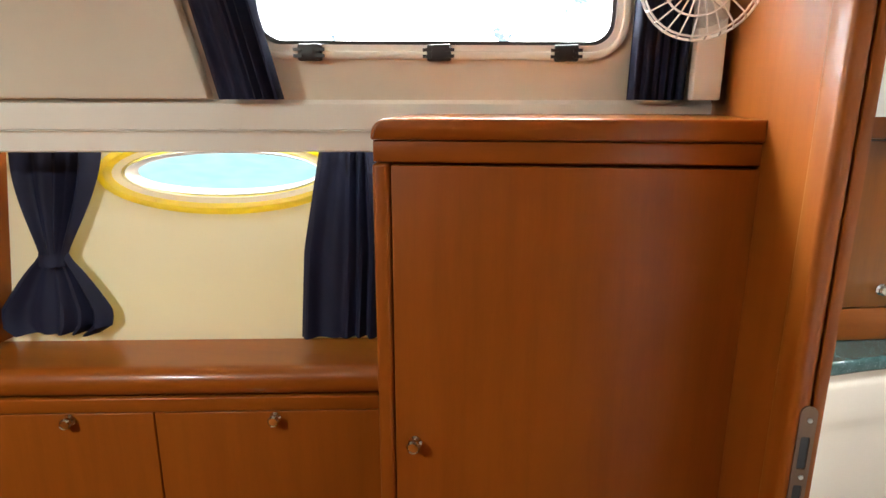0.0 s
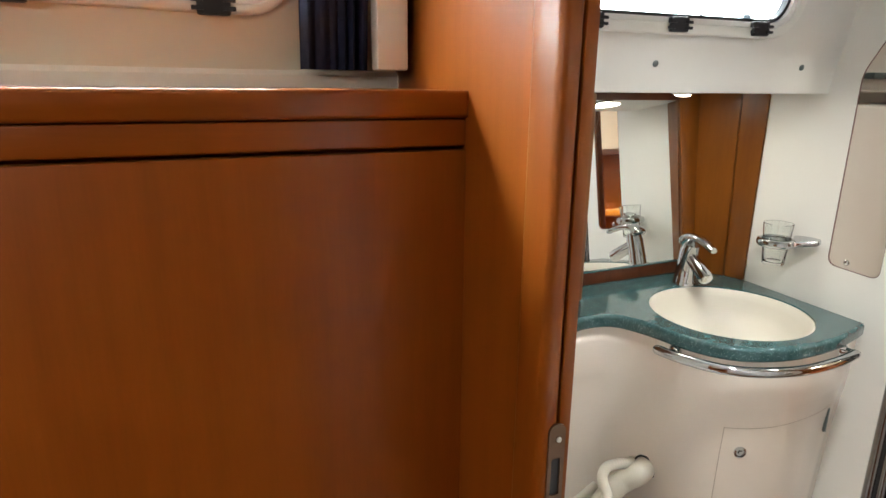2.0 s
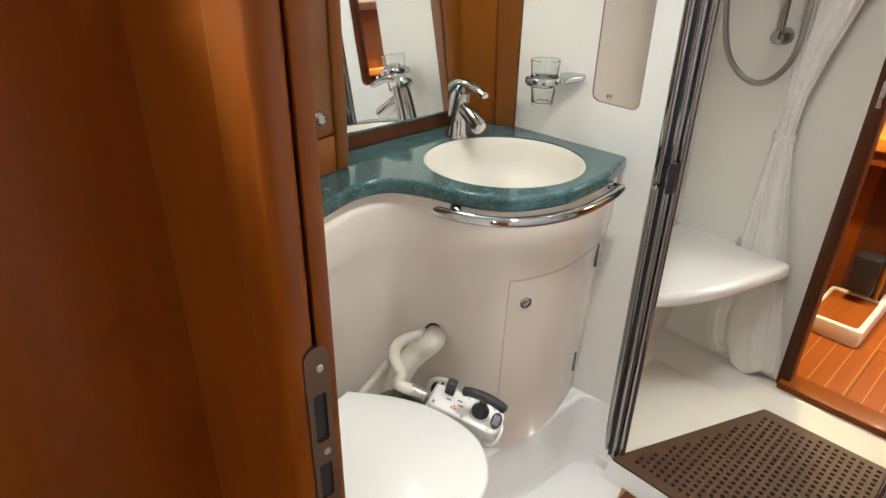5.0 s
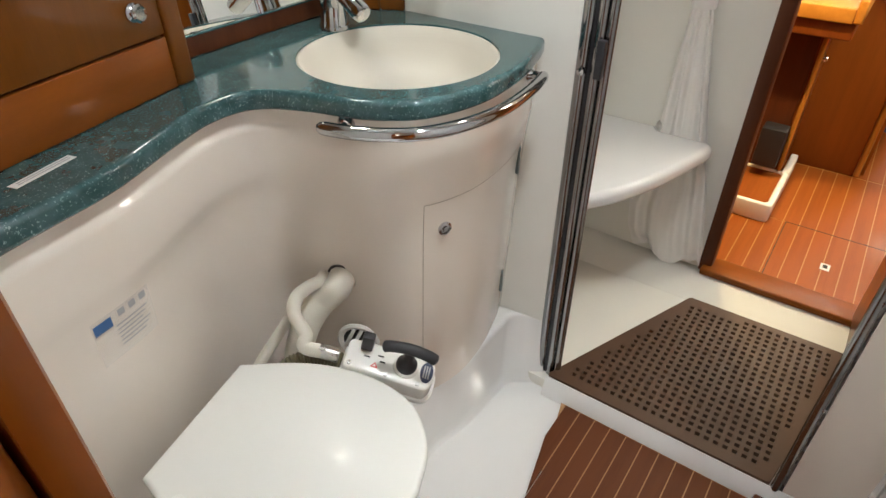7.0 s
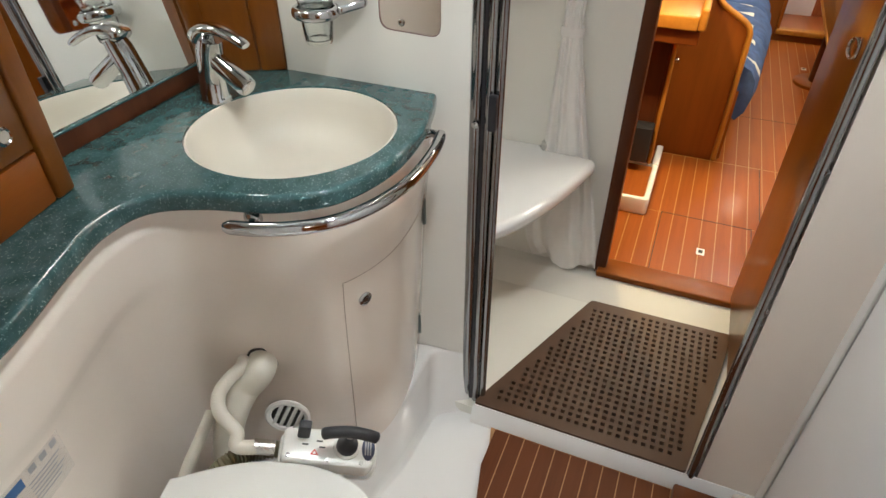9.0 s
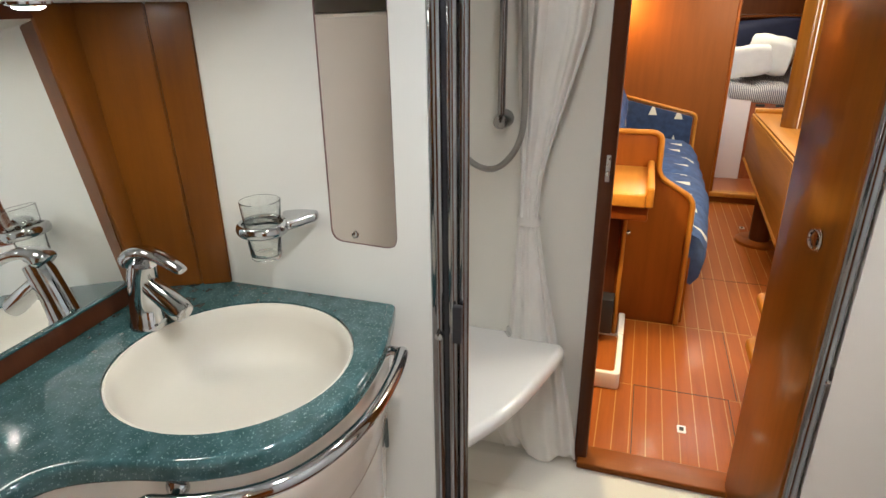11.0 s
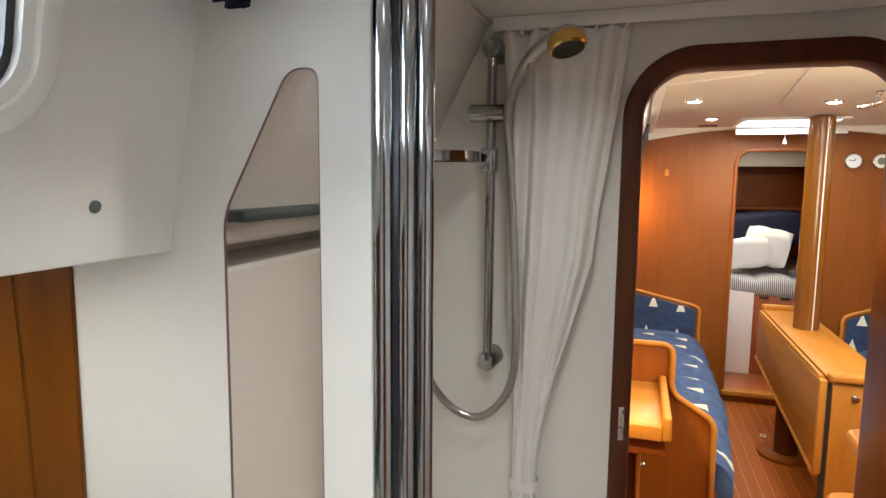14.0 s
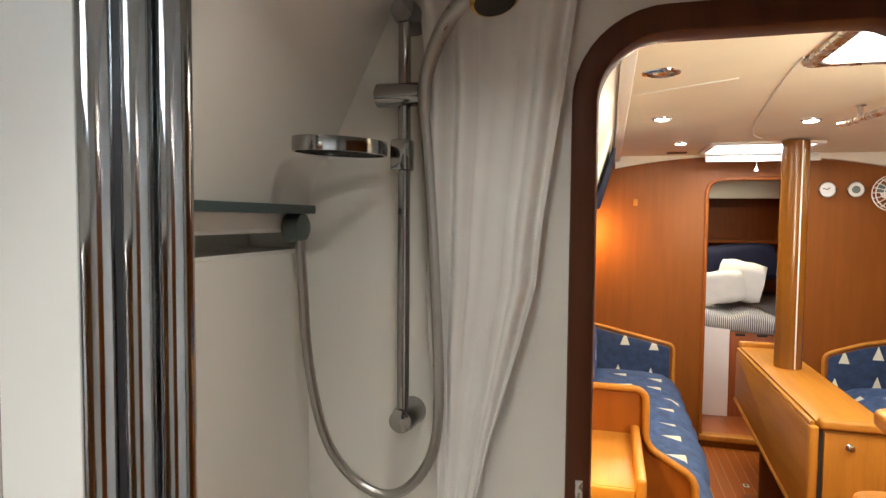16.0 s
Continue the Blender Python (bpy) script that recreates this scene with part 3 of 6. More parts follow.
# soffit under the side deck
sof = plate([(0.381, 1.432), (FX, 1.432), (FX, 1.95), (0.381, 1.95)], [], 1.528, 1.536, MZ)
wall("ceiling_soffit", sof, white_wall)
rows = [[(x, 1.432 + 0.012, 1.5275), (x, 1.430, 1.530), (x, 1.4285, 1.537)] for x in (0.381, FX)]
wall("trim_soffit_edge", grid(rows), white_wall)
wall("wall_washroom_hull", box(0.381, FX, 1.885, 1.91, -0.06, 1.53), white_wall)
# partition to the shower with the acrylic light
ap = soften([(1.212, 1.083), (1.352, 1.088), (1.350, 1.578), (1.253, 1.752), (1.212, 1.752)], 0.026, 6)
outer = [(1.146, -0.06), (1.91, -0.06), (1.91, 1.985), (1.146, 1.985)]
mid_y, mid_z = sum(p[0] for p in ap) / len(ap), sum(p[1] for p in ap) / len(ap)
rebate = [(mid_y + (a - mid_y) * 1.5, mid_z + (b - mid_z) * 1.05) for a, b in ap]
rebate = [(max(a, 1.155), b) for a, b in rebate]
wall("wall_shower_partition", plate(outer, [ap], FX, FX + 0.004, MX), white_wall)
wall("wall_shower_partition_back", plate(outer, [rebate], FX + 0.0042, FX + 0.022, MX), white_wall)
pan = thing("partition_window", "shaped smoked acrylic light screwed into the white partition", "interior window", (FX, 1.28, 1.08))
tagged(pan, kind="structure")
cy, cz = sum(p[0] for p in ap) / len(ap), sum(p[1] for p in ap) / len(ap)
apo = [(cy + (a - cy) * 1.03, cz + (b - cz) * 1.006) for a, b in ap]
pg = piece("pane", plate(apo, [], FX + 0.0045, FX + 0.0075, MX), acrylic, pan)
pg.visible_shadow = False
piece("edge_strip", plate(ap, [[(cy + (a - cy) * 0.975, cz + (b - cz) * 0.995) for a, b in ap]], FX + 0.0008, FX + 0.0038, MX), paint("dark_edge", (0.16, 0.09, 0.085), 0.4), pan, "dark sealant edge")
piece("screw", turned([(0, 0), (0.007, 0), (0.007, 0.004), (0.004, 0.006), (0, 0.006)], (FX + 0.003, 1.30, 1.105), (-1, 0, 0), 14), chrome, pan)

# ---- structure: shower ----
wall("floor_shower_pan", box(1.50, 2.262, 0.33, 1.42, -0.06, 0.004), shower_gelcoat)
wall("floor_threshold_strip", grid([[(1.4995, y, -0.03), (1.4995, y, 0.0245), (1.496, y, 0.0255), (1.476, y, -0.008), (1.472, y, -0.0325)] for y in (0.32, 1.098)]), floor_gelcoat)
wall("wall_shower_inboard", box(1.545, 2.255, 0.295, 0.345, -0.06, 1.99), shower_gelcoat)
rows = []
for x in (1.547, 1.9, 2.25):
    prof = [(1.375, -0.05), (1.375, 1.46), (1.377, 1.496), (1.384, 1.502), (1.50, 1.503), (1.50, 1.533), (1.384, 1.533), (1.377, 1.539), (1.375, 1.57), (1.372, 1.60), (1.34, 1.66), (1.195, 1.955), (1.18, 1.99)]
    rows.append([(x, b, c) for b, c in prof])
wall("wall_shower_side", grid(rows), shower_gelcoat)
wall("ceiling_shower", box(1.53, 2.26, 0.29, 1.23, 1.972, 2.0), shower_gelcoat)
wall("trim_shower_ceiling", box(1.55, 2.245, 1.185, 1.20, 1.962, 1.9715, 0.003), white_wall)
DY0, DY1, DZ0, DZ1 = 0.382, 0.85, 0.075, 1.852
wall("wall_saloon_bulkhead_white", plate([(0.29, -0.06), (1.89, -0.06), (1.89, 2.0), (0.29, 2.0)], [rounded(DY0 - 0.01, DY1 + 0.01, DZ0 - 0.01, DZ1 + 0.01, (0.005, 0.005, 0.11, 0.11))], 2.25, 2.262, MX), shower_gelcoat)
# The first opening, never in view, is added behind the companionway light.
wall("wall_saloon_bulkhead", plate([(-1.7, -0.06), (1.9, -0.06), (1.9, 2.05), (-1.7, 2.05)], [rounded(-0.45, 0.15, 1.16, 1.92, 0.04), rounded(DY0 - 0.01, DY1 + 0.01, DZ0 - 0.01, DZ1 + 0.01, (0.005, 0.005, 0.11, 0.11))], 2.2645, 2.285, MX), wood_v)
fr = thing("door_frame", "dark mahogany door frame with rounded upper corners", "door frame", (2.26, 0.616, 0.05))
tagged(fr, kind="structure")
piece("frame", plate(rounded(DY0 - 0.042, DY1 + 0.042, DZ0 - 0.03, DZ1 + 0.046, (0.004, 0.004, 0.145, 0.145), 10), [rounded(DY0, DY1, DZ0, DZ1, (0.004, 0.004, 0.10, 0.10), 10)], 2.235, 2.30, MX, 0.006, 2), wood_dark, fr)
piece("sill", box(2.205, 2.305, DY0 - 0.02, DY1 + 0.03, 0.052, 0.078, 0.007, 3), wood_y, fr, "varnished wooden sill")
piece("hinge_plate", box(2.231, 2.236, 0.862, 0.874, 1.05, 1.125, 0.001), steel, fr, "steel keeper plate")
wall("trim_shower_upstand", grid([[(2.2495, y, 0.0515), (2.20, y, 0.051), (2.192, y, 0.047), (2.125, y, 0.012), (2.100, y, 0.0035)] for y in (0.345, 1.372)]), shower_gelcoat)

# ---- structure: saloon ----
SX1 = 5.65
wall("floor_saloon_base", box(2.262, 7.9, -1.75, 1.9, -0.06, -0.0009), holly)
wall("ceiling_saloon", plate([(2.285, -1.0), (SX1, -1.0), (SX1, 0.80), (2.285, 0.80)], [rounded(2.77, 3.10, -0.3, 0.30, 0.03), rounded(4.95, 5.45, -0.27, 0.26, 0.03)], 2.0, 2.03, MZ), headliner)
wall("trim_ceiling_seam", tube([(3.50, 0.795, 1.9985), (3.39, 0.64, 1.9985), (3.27, 0.455, 1.9985)], 0.003, 6), off_white)
wall("trim_ceiling_cover", tube(smooth_line([(3.05, 0.34, 1.998), (3.31, 0.319, 1.997), (4.17, 0.22, 1.996), (4.50, 0.16, 1.992), (4.585, 0.13, 1.984), (4.60, 0.10, 1.976)], 6), 0.0035, 8), off_white)
arch = [(-1.0 + 1.8 * k / 24, 1.995 - 0.12 * (-1.0 + 1.8 * k / 24) ** 2) for k in range(25)]
wall("trim_bulkhead_cornice", plate(arch + [(0.80, 2.0), (-1.0, 2.0)], [], SX1 - 0.045, SX1 - 0.001, MX), off_white)
for sgn, nm in ((1, "port"), (-1, "starboard")):
    yy = 0.80 if sgn > 0 else -1.0
    rows = [[(x, yy, 2.0), (x, yy + sgn * 0.015, 1.985), (x, yy + sgn * 0.03, 1.955), (x, yy + sgn * 0.13, 1.62), (x, yy + sgn * 0.14, 1.60), (x, yy + sgn * 0.60, 1.58)] for x in (2.285, 3.5, 4.6, SX1)]
    wall("wall_coach_side_" + nm, grid(rows), off_white)
    wall("trim_coach_" + nm, box(2.29, SX1, min(yy - sgn * 0.03, yy + sgn * 0.01), max(yy - sgn * 0.03, yy + sgn * 0.01), 1.965, 1.998, 0.008), off_white)
    rows = [[(x, yy + sgn * 0.60, 1.60), (x, yy + sgn * 0.55, 1.0), (x, yy + sgn * 0.45, -0.05)] for x in (2.285, SX1)]
    wall("wall_hull_" + nm, grid(rows), wood_x)
IY0, IY1, IZ0, IZ1 = -0.36, 0.185, 0.085, 1.83
wall("wall_forward_bulkhead", plate([(-1.75, -0.06), (1.9, -0.06), (1.9, 2.05), (-1.75, 2.05)], [rounded(IY0, IY1, IZ0, IZ1, (0.01, 0.01, 0.09, 0.09))], SX1, SX1 + 0.03, MX), wood_bulkhead)
ff = thing("door_frame", "slim varnished cherry frame of the forecabin doorway", "door frame", (SX1, -0.09, 0.05))
tagged(ff, kind="structure")
piece("frame", plate(rounded(IY0 - 0.024, IY1 + 0.024, IZ0 - 0.04, IZ1 + 0.024, (0.004, 0.004, 0.11, 0.11), 10), [rounded(IY0, IY1, IZ0, IZ1, (0.01, 0.01, 0.085, 0.085), 10)], SX1 - 0.014, SX1 + 0.04, MX, 0.006), wood_v, ff)
piece("sill", box(SX1 - 0.03, SX1 + 0.05, IY0 - 0.02, IY1 + 0.02, 0.05, 0.09, 0.008, 3), wood_pale, ff)
# forecabin beyond
wall("floor_forecabin", box(SX1 + 0.03, 7.9, -0.9, 0.9, 0.05, 0.085), wood("red_sole", (0.38, 0.11, 0.035), (0.25, 0.06, 0.016), "x", 0.3, 0.2))
wall("wall_forecabin_end", box(7.85, 7.9, -1.2, 1.2, 0.0, 2.05), wood_y)
for s in (-1, 1):
    rows = [[(x, s * (0.95 - 0.15 * (x - SX1) / 2.2), z) for z in (0.0, 2.02)] for x in (SX1 + 0.03, 7.9)]
    wall("wall_forecabin_side", grid(rows), wood_x)
wall("ceiling_forecabin", box(SX1 + 0.03, 7.9, -1.2, 1.2, 1.93, 1.97), off_white)

# ---- cabin: furniture ----
def cab_y(x):
    return 1.02 + 0.055 * (x + 0.27)


def tall_cabinet():
    c = thing("cabinet", "tall varnished cherry cabinet with rounded top edge beside the bulkhead", "cabinet", (0.0, 1.05, -0.02))
    x0, x1 = -0.302, 0.3385

    def front(xa, xb, za, zb, out, depth, bevel):
        bm = box(xa, xb, -out, depth, za, zb, bevel, 3)
        for v in bm.verts:
            v.co.y += cab_y(v.co.x)
        return bm
    prof = plate(rounded(x0, x1, 1.497, 1.533, (0.004, 0.0, 0.0, 0.03), 6), [], -0.010, 0.40, MY, 0.006, 3)
    for v in prof.verts:
        v.co.y += cab_y(v.co.x) if v.co.y < 0.2 else 1.02
    piece("top", prof, wood_x, c, "rounded solid top edge")
    piece("rail", front(x0 + 0.002, x1, 1.459, 1.4955, 0.0, 0.03, 0.003), wood_x, c)
    piece("stile", front(x0, -0.272, -0.02, 1.4575, 0.004, 0.05, 0.008), wood_v, c)
    body = box(x0 + 0.012, x1, 0.035, 0.42, -0.02, 1.496)
    for v in body.verts:
        v.co.y += cab_y(v.co.x) if v.co.y < 0.2 else 1.02
    piece("body", body, wood_v, c)
    door = piece("door", front(-0.2685, x1, 0.12, 1.4535, 0.003, 0.022, 0.002), wood_v, c)
    kn = turned([(0.0, 0.0), (0.013, 0.0), (0.0135, 0.003), (0.008, 0.006), (0.007, 0.012), (0.0125, 0.016), (0.0135, 0.021), (0.011, 0.026), (0.0095, 0.024), (0, 0.024)], (-0.231, cab_y(-0.231) - 0.003, 0.925), (0, -1, 0), 20)
    under(part("knob", kn, chrome, None, "small chrome push-button knob"), door)


tall_cabinet()


def low_locker():
    c = thing("locker", "long low varnished cherry locker with two doors and rounded front edge", "locker", (-0.8, 1.2, -0.02))
    xa, xb = -2.15, -0.304

    def along(za, zb, out, depth, bevel, a=xa, b=xb):
        bm = box(a, b, -out, depth, za, zb, bevel, 3)
        for v in bm.verts:
            v.co.y += locker_y(v.co.x)
        return bm
    rows = []
    for x in [xa + (xb - xa) * k / 10 for k in range(11)]:
        y = locker_y(x)
        rows.append([(x, y + 0.245, 0.970), (x, y + 0.05, 0.972), (x, y + 0.03, 0.975)] + [(x, y + 0.030 - 0.034 * math.sin(a) , 0.942 + 0.034 * math.cos(a)) for a in [math.pi * k / 9 for k in range(1, 9)]] + [(x, y + 0.022, 0.908), (x, y + 0.245, 0.908)])
    piece("top", grid(rows, True), wood_x, c, "varnished top with a fat rounded nosing")
    piece("rail", along(0.872, 0.906, -0.006, 0.03, 0.003), wood_x, c)
    piece("body", along(-0.02, 0.868, -0.03, 0.2, 0.0), wood_v, c)
    for a, b, kx in ((-1.62, -0.862, -1.045), (-0.858, -0.338, -0.590)):
        d = piece("door", along(0.05, 0.869, -0.008, 0.028, 0.002, a, b), wood_v, c)
        kn = turned([(0.0, 0.0), (0.013, 0.0), (0.0135, 0.003), (0.008, 0.006), (0.007, 0.012), (0.0125, 0.016), (0.0135, 0.021), (0.011, 0.026), (0.0095, 0.024), (0, 0.024)], (kx, locker_y(kx) + 0.008, 0.855), (0.17, -1, 0), 20)
        under(part("knob", kn, chrome, None, "small chrome push-button knob"), d)
    piece("stile", along(0.05, 0.869, -0.008, 0.028, 0.002, -0.334, xb), wood_v, c)


low_locker()


def gathered(points, folds, depth, base, z_list, widths, centre, normal_shift):
    """A hanging cloth: rows across, folded like a wave, gathered where the width narrows."""
    rows = []
    n = folds * 8
    for z, w in zip(z_list, widths):
        row = []
        for k in range(n + 1):
            f = k / n
            u = centre(z) + (f - 0.5) * w
            d = depth(z) * (0.6 + 0.4 * math.sin(7 * f + 2)) * math.sin(2 * math.pi * folds * f + 1.6 * math.sin(7 * f + 1.3 * z)) + 0.3 * depth(z) * math.sin(2 * math.pi * folds * 0.43 * f + z * 4)
            row.append(base(u, z, d))
        rows.append(row)
    return solid(grid(rows), 0.0015)


def porthole_curtain(cx, tied):
    c = thing("curtain", "short navy curtain " + ("tied in the middle" if tied else "hanging straight") + " beside the porthole", "curtain", (cx, 1.3, 0.97), "porthole curtains")
    if tied:
        zs = [1.452 - 0.0195 * k for k in range(24)]
        ws = [0.062 + 0.155 * abs(math.sin(math.pi * min((1.452 - z) / 0.262, 1) * 0.5 + math.pi / 2)) ** 1.2 if z > 1.19 else 0.062 + 0.205 * min((1.19 - z) / 0.13, 1) ** 0.8 - 0.10 * max((1.025 - z) / 0.03, 0) for z in zs]
        cen = lambda z: cx
        dep = lambda z: 0.006 + 0.016 * abs(z - 1.185) / 0.25
    else:
        zs = [1.452 - 0.0232 * k for k in range(21)]
        ws = [0.13 + 0.06 * min((1.452 - z) / 0.25, 1) for z in zs]
        cen = lambda z: cx - 0.02 * (1.435 - z)
        dep = lambda z: 0.012
    piece("cloth", gathered(None, 5, dep, lambda u, z, d: (u, lining_y(u, z) - 0.042 + d, z), zs, ws, cen, 0), navy, c)
    if tied:
        rows = [[(cx + 0.033 * math.cos(a), lining_y(cx, z) - 0.042 + 0.028 * math.sin(a), z) for a in [2 * math.pi * k / 16 for k in range(16)]] for z in (1.172, 1.178, 1.196, 1.202)]
        piece("tieback", grid(rows, True), navy, c, "navy cloth tie")


porthole_curtain(-1.166, True)
wall("wall_cabin_partition", box(-1.325, -1.30, 1.16, 1.50, 0.98, 1.452, 0.004), wood_v)
porthole_curtain(-0.475, False)


def window_curtain(x0, x1, tilt):
    c = thing("curtain", "navy curtain drawn back beside the cabin window", "curtain", ((x0 + x1) / 2, 1.25, 1.562), "window curtains")
    zs = [1.935 - 0.0373 * k for k in range(11)]
    ws = [(x1 - x0) * (0.95 + 0.05 * (1.935 - z) / 0.37) for z in zs]
    piece("cloth", gathered(None, 6, lambda z: 0.011, lambda u, z, d: (u, coach_y(u, z) - 0.05 + d, z), zs, ws, lambda z: (x0 + x1) / 2 + tilt * (z - 1.562), 0), navy, c)


window_curtain(-0.648, -0.520, -0.14)
window_curtain(0.154, 0.266, -0.02)
single("curtain_end_trim", box(0.270, 0.322, 1.26, 1.30, 1.562, 1.95, 0.004), off_white, kind="structure")


def cabin_fan():
    cx, cy, cz = 0.205, 1.0, 1.735
    f = thing("fan", "small white cage fan mounted on the bulkhead", "fan", (cx, cy, cz - 0.1))
    ax = Vector((-0.25, -0.95, -0.12)).normalized()
    q = Vector((0, 0, 1)).rotation_difference(ax)

    def at(r, a, h):
        return Vector((cx, cy, cz)) + q @ Vector((r * math.cos(a), r * math.sin(a), h))
    for r, h in ((0.085, 0.0), (0.078, 0.022), (0.05, 0.032), (0.024, 0.035), (0.085, -0.012)):
        piece("cage_ring", tube([at(r, 2 * math.pi * k / 36, h) for k in range(37)], 0.0018, 5, False), plastic_white, f)
    for k in range(26):
        a = 2 * math.pi * k / 26
        piece("cage_wire", tube([at(0.085, a, -0.012), at(0.085, a, 0), at(0.078, a + 0.05, 0.022), at(0.05, a + 0.12, 0.032), at(0.024, a + 0.16, 0.035)], 0.0014, 5, False), plastic_white, f)
    piece("hub", turned([(0, 0.03), (0.022, 0.03), (0.024, 0.036), (0, 0.038)], (cx, cy, cz), ax, 20), plastic_white, f)
    for k in range(3):
        a0 = 2 * math.pi * k / 3
        rows = [[at(0.018 + 0.05 * j / 5, a0 + 0.75 * i / 5 + 0.25 * j / 5, 0.004 + 0.014 * i / 5) for i in range(6)] for j in range(6)]
        piece("blade", solid(grid(rows), 0.0015), clear("fan_blade", (0.85, 0.85, 0.84), 0.25), f)
    piece("motor", turned([(0, -0.06), (0.026, -0.06), (0.03, -0.05), (0.03, -0.01), (0.015, 0.0), (0, 0)], (cx, cy, cz), ax, 20), plastic_white, f)
    piece("bracket", tube(smooth_line([at(0, 0, -0.05), Vector((0.25, 1.06, 1.76)), Vector((0.30, 1.07, 1.77)), Vector((0.325, 1.07, 1.77))], 5), 0.009), plastic_white, f)


cabin_fan()


def downlight(x, y, z, r=0.034, lens=None, name="downlight", label="round recessed ceiling spotlight with chrome rim, lit"):
    d = thing(name, label, "spotlight", (x, y, z), "spotlights")
    piece("rim", turned([(r * 0.72, -0.004), (r * 0.8, -0.006), (r, -0.003), (r * 1.02, 0.001), (r * 0.7, 0.001)], (x, y, z), (0, 0, 1), 24), chrome, d)
    if lens:
        piece("lens", turned([(0, -0.011), (r * 0.4, -0.0105), (r * 0.62, -0.0085), (r * 0.72, -0.005), (r * 0.72, 0.0)], (x, y, z), (0, 0, 1), 20), lens, d)
    return d


downlight(-0.45, 0.25, 1.949, 0.05, lamp_lens)
downlight(-1.2, -0.2, 1.949, 0.05, lamp_lens)
downlight(1.02, 0.876, 1.954, 0.05, lamp_lens)
downlight(1.75, 0.95, 1.9715, 0.035, lamp_lens)
downlight(1.22, 1.62, 1.5275, 0.030, lamp_lens)

# ---- washroom: sole, vanity and fittings ----
FRONT = smooth_line([(0.384, 1.358, 0), (0.52, 1.388, 0), (0.66, 1.416, 0), (0.79, 1.468, 0), (0.88, 1.497, 0), (0.955, 1.485, 0), (1.00, 1.41, 0), (1.035, 1.30, 0), (1.10, 1.218, 0), (1.22, 1.176, 0), (1.36, 1.180, 0), (1.47, 1.205, 0), (1.523, 1.222, 0)], 6)
BASIN = (1.270, 1.416, 0.199)
CT = 0.965


def inset(line, d):
    """The line moved d to its left."""
    out = []
    for i, p in enumerate(line):
        t = (line[min(i + 1, len(line) - 1)] - line[max(i - 1, 0)]).normalized()
        out.append(p + Vector((-t.y, t.x, 0)) * d)
    return out


def counter():
    back = inset(FRONT, 0.0162)
    back[0].x, back[-1].x = 0.384, 1.5235
    outline = [(p.x, p.y) for p in back] + [(1.5235, 1.88), (0.384, 1.88)]
    c = thing("countertop", "polished speckled green solid-surface countertop with curved front", "countertop", (0.95, 1.5, CT - 0.036))
    piece("slab", plate(outline, [oval(BASIN[0], BASIN[1], BASIN[2] + 0.0045, BASIN[2] + 0.0045, 48)], CT - 0.036, CT), green, c)
    prof = [(0.016, 0.0)] + [(0.010 - 0.010 * math.sin(radians(a)), -0.010 + 0.010 * math.cos(radians(a))) for a in range(0, 91, 15)] + [(0.010 - 0.010 * math.cos(radians(a)), -0.026 - 0.010 * math.sin(radians(a))) for a in range(0, 91, 15)] + [(0.016, -0.036)]
    rows = []
    for d, h in prof:
        line = inset(FRONT, d)
        line[0].x, line[-1].x = 0.384, 1.5235
        rows.append([(p.x, p.y, CT + h) for p in line])
    piece("nosing", grid(rows), green, c, "rounded front edge", 50)
    lab = plate([(0.565, 1.462), (0.655, 1.487), (0.650, 1.502), (0.560, 1.477)], [], CT + 0.0005, CT + 0.0012, MZ)
    sticker = single("label_sticker", lab, label_white, "narrow white printed sticker on the countertop", "sticker")
    for r in range(2):
        bars = plate([(0.570, 1.468 + r * 0.0055), (0.648, 1.4895 + r * 0.0055), (0.648, 1.4915 + r * 0.0055), (0.570, 1.470 + r * 0.0055)], [], CT + 0.0013, CT + 0.0016, MZ)
        under(part("text_bar", bars, grey_ink, None), sticker)


counter()


def basin():
    b = thing("basin", "round white washbasin set under the green countertop", "washbasin", (BASIN[0], BASIN[1], 0.82))
    prof = [(BASIN[2] + 0.003, 0.930), (BASIN[2] + 0.003, 0.9615), (BASIN[2] - 0.001, 0.9620), (BASIN[2] - 0.007, 0.954), (0.187, 0.940), (0.178, 0.912), (0.160, 0.880), (0.128, 0.857), (0.07, 0.846), (0.0, 0.843)]
    piece("rim", turned([(r, h) for r, h in prof[:5]], (BASIN[0], BASIN[1], 0), (0, 0, 1), 48), basin_white, b, "", 60)
    piece("bowl", turned([(r, h) for r, h in prof[4:]], (BASIN[0], BASIN[1], 0), (0, 0, 1), 48), basin_white, b, "", 60)


basin()


def profile_at(prof, z):
    for (za, da), (zb, db) in zip(prof, prof[1:]):
        if z >= zb:
            return da + (db - da) * (za - z) / (za - zb)
    return prof[-1][1]


SHOULDER = [(0.93, 0.0215), (0.903, 0.0205), (0.899, 0.0185), (0.894, 0.0150), (0.889, 0.0130), (0.875, 0.0122), (0.81, 0.0135), (0.795, 0.0155), (0.78, 0.0195), (0.765, 0.0235), (0.74, 0.027), (0.60, 0.038), (-0.04, 0.050)]
ROUNDED = [(0.93, 0.012), (0.86, 0.013), (0.80, 0.016), (0.74, 0.023), (0.66, 0.031), (0.5, 0.039), (0.3, 0.049), (0.18, 0.056)]


def apron_at(z, x):
    """How far the moulded front lies behind the counter's edge: a shoulder beside the toilet that fades towards the basin."""
    f = min(max((x - 0.90) / 0.14, 0), 1)
    f = f * f * (3 - 2 * f)
    return profile_at(SHOULDER, z) * (1 - f) + profile_at(ROUNDED, z) * f


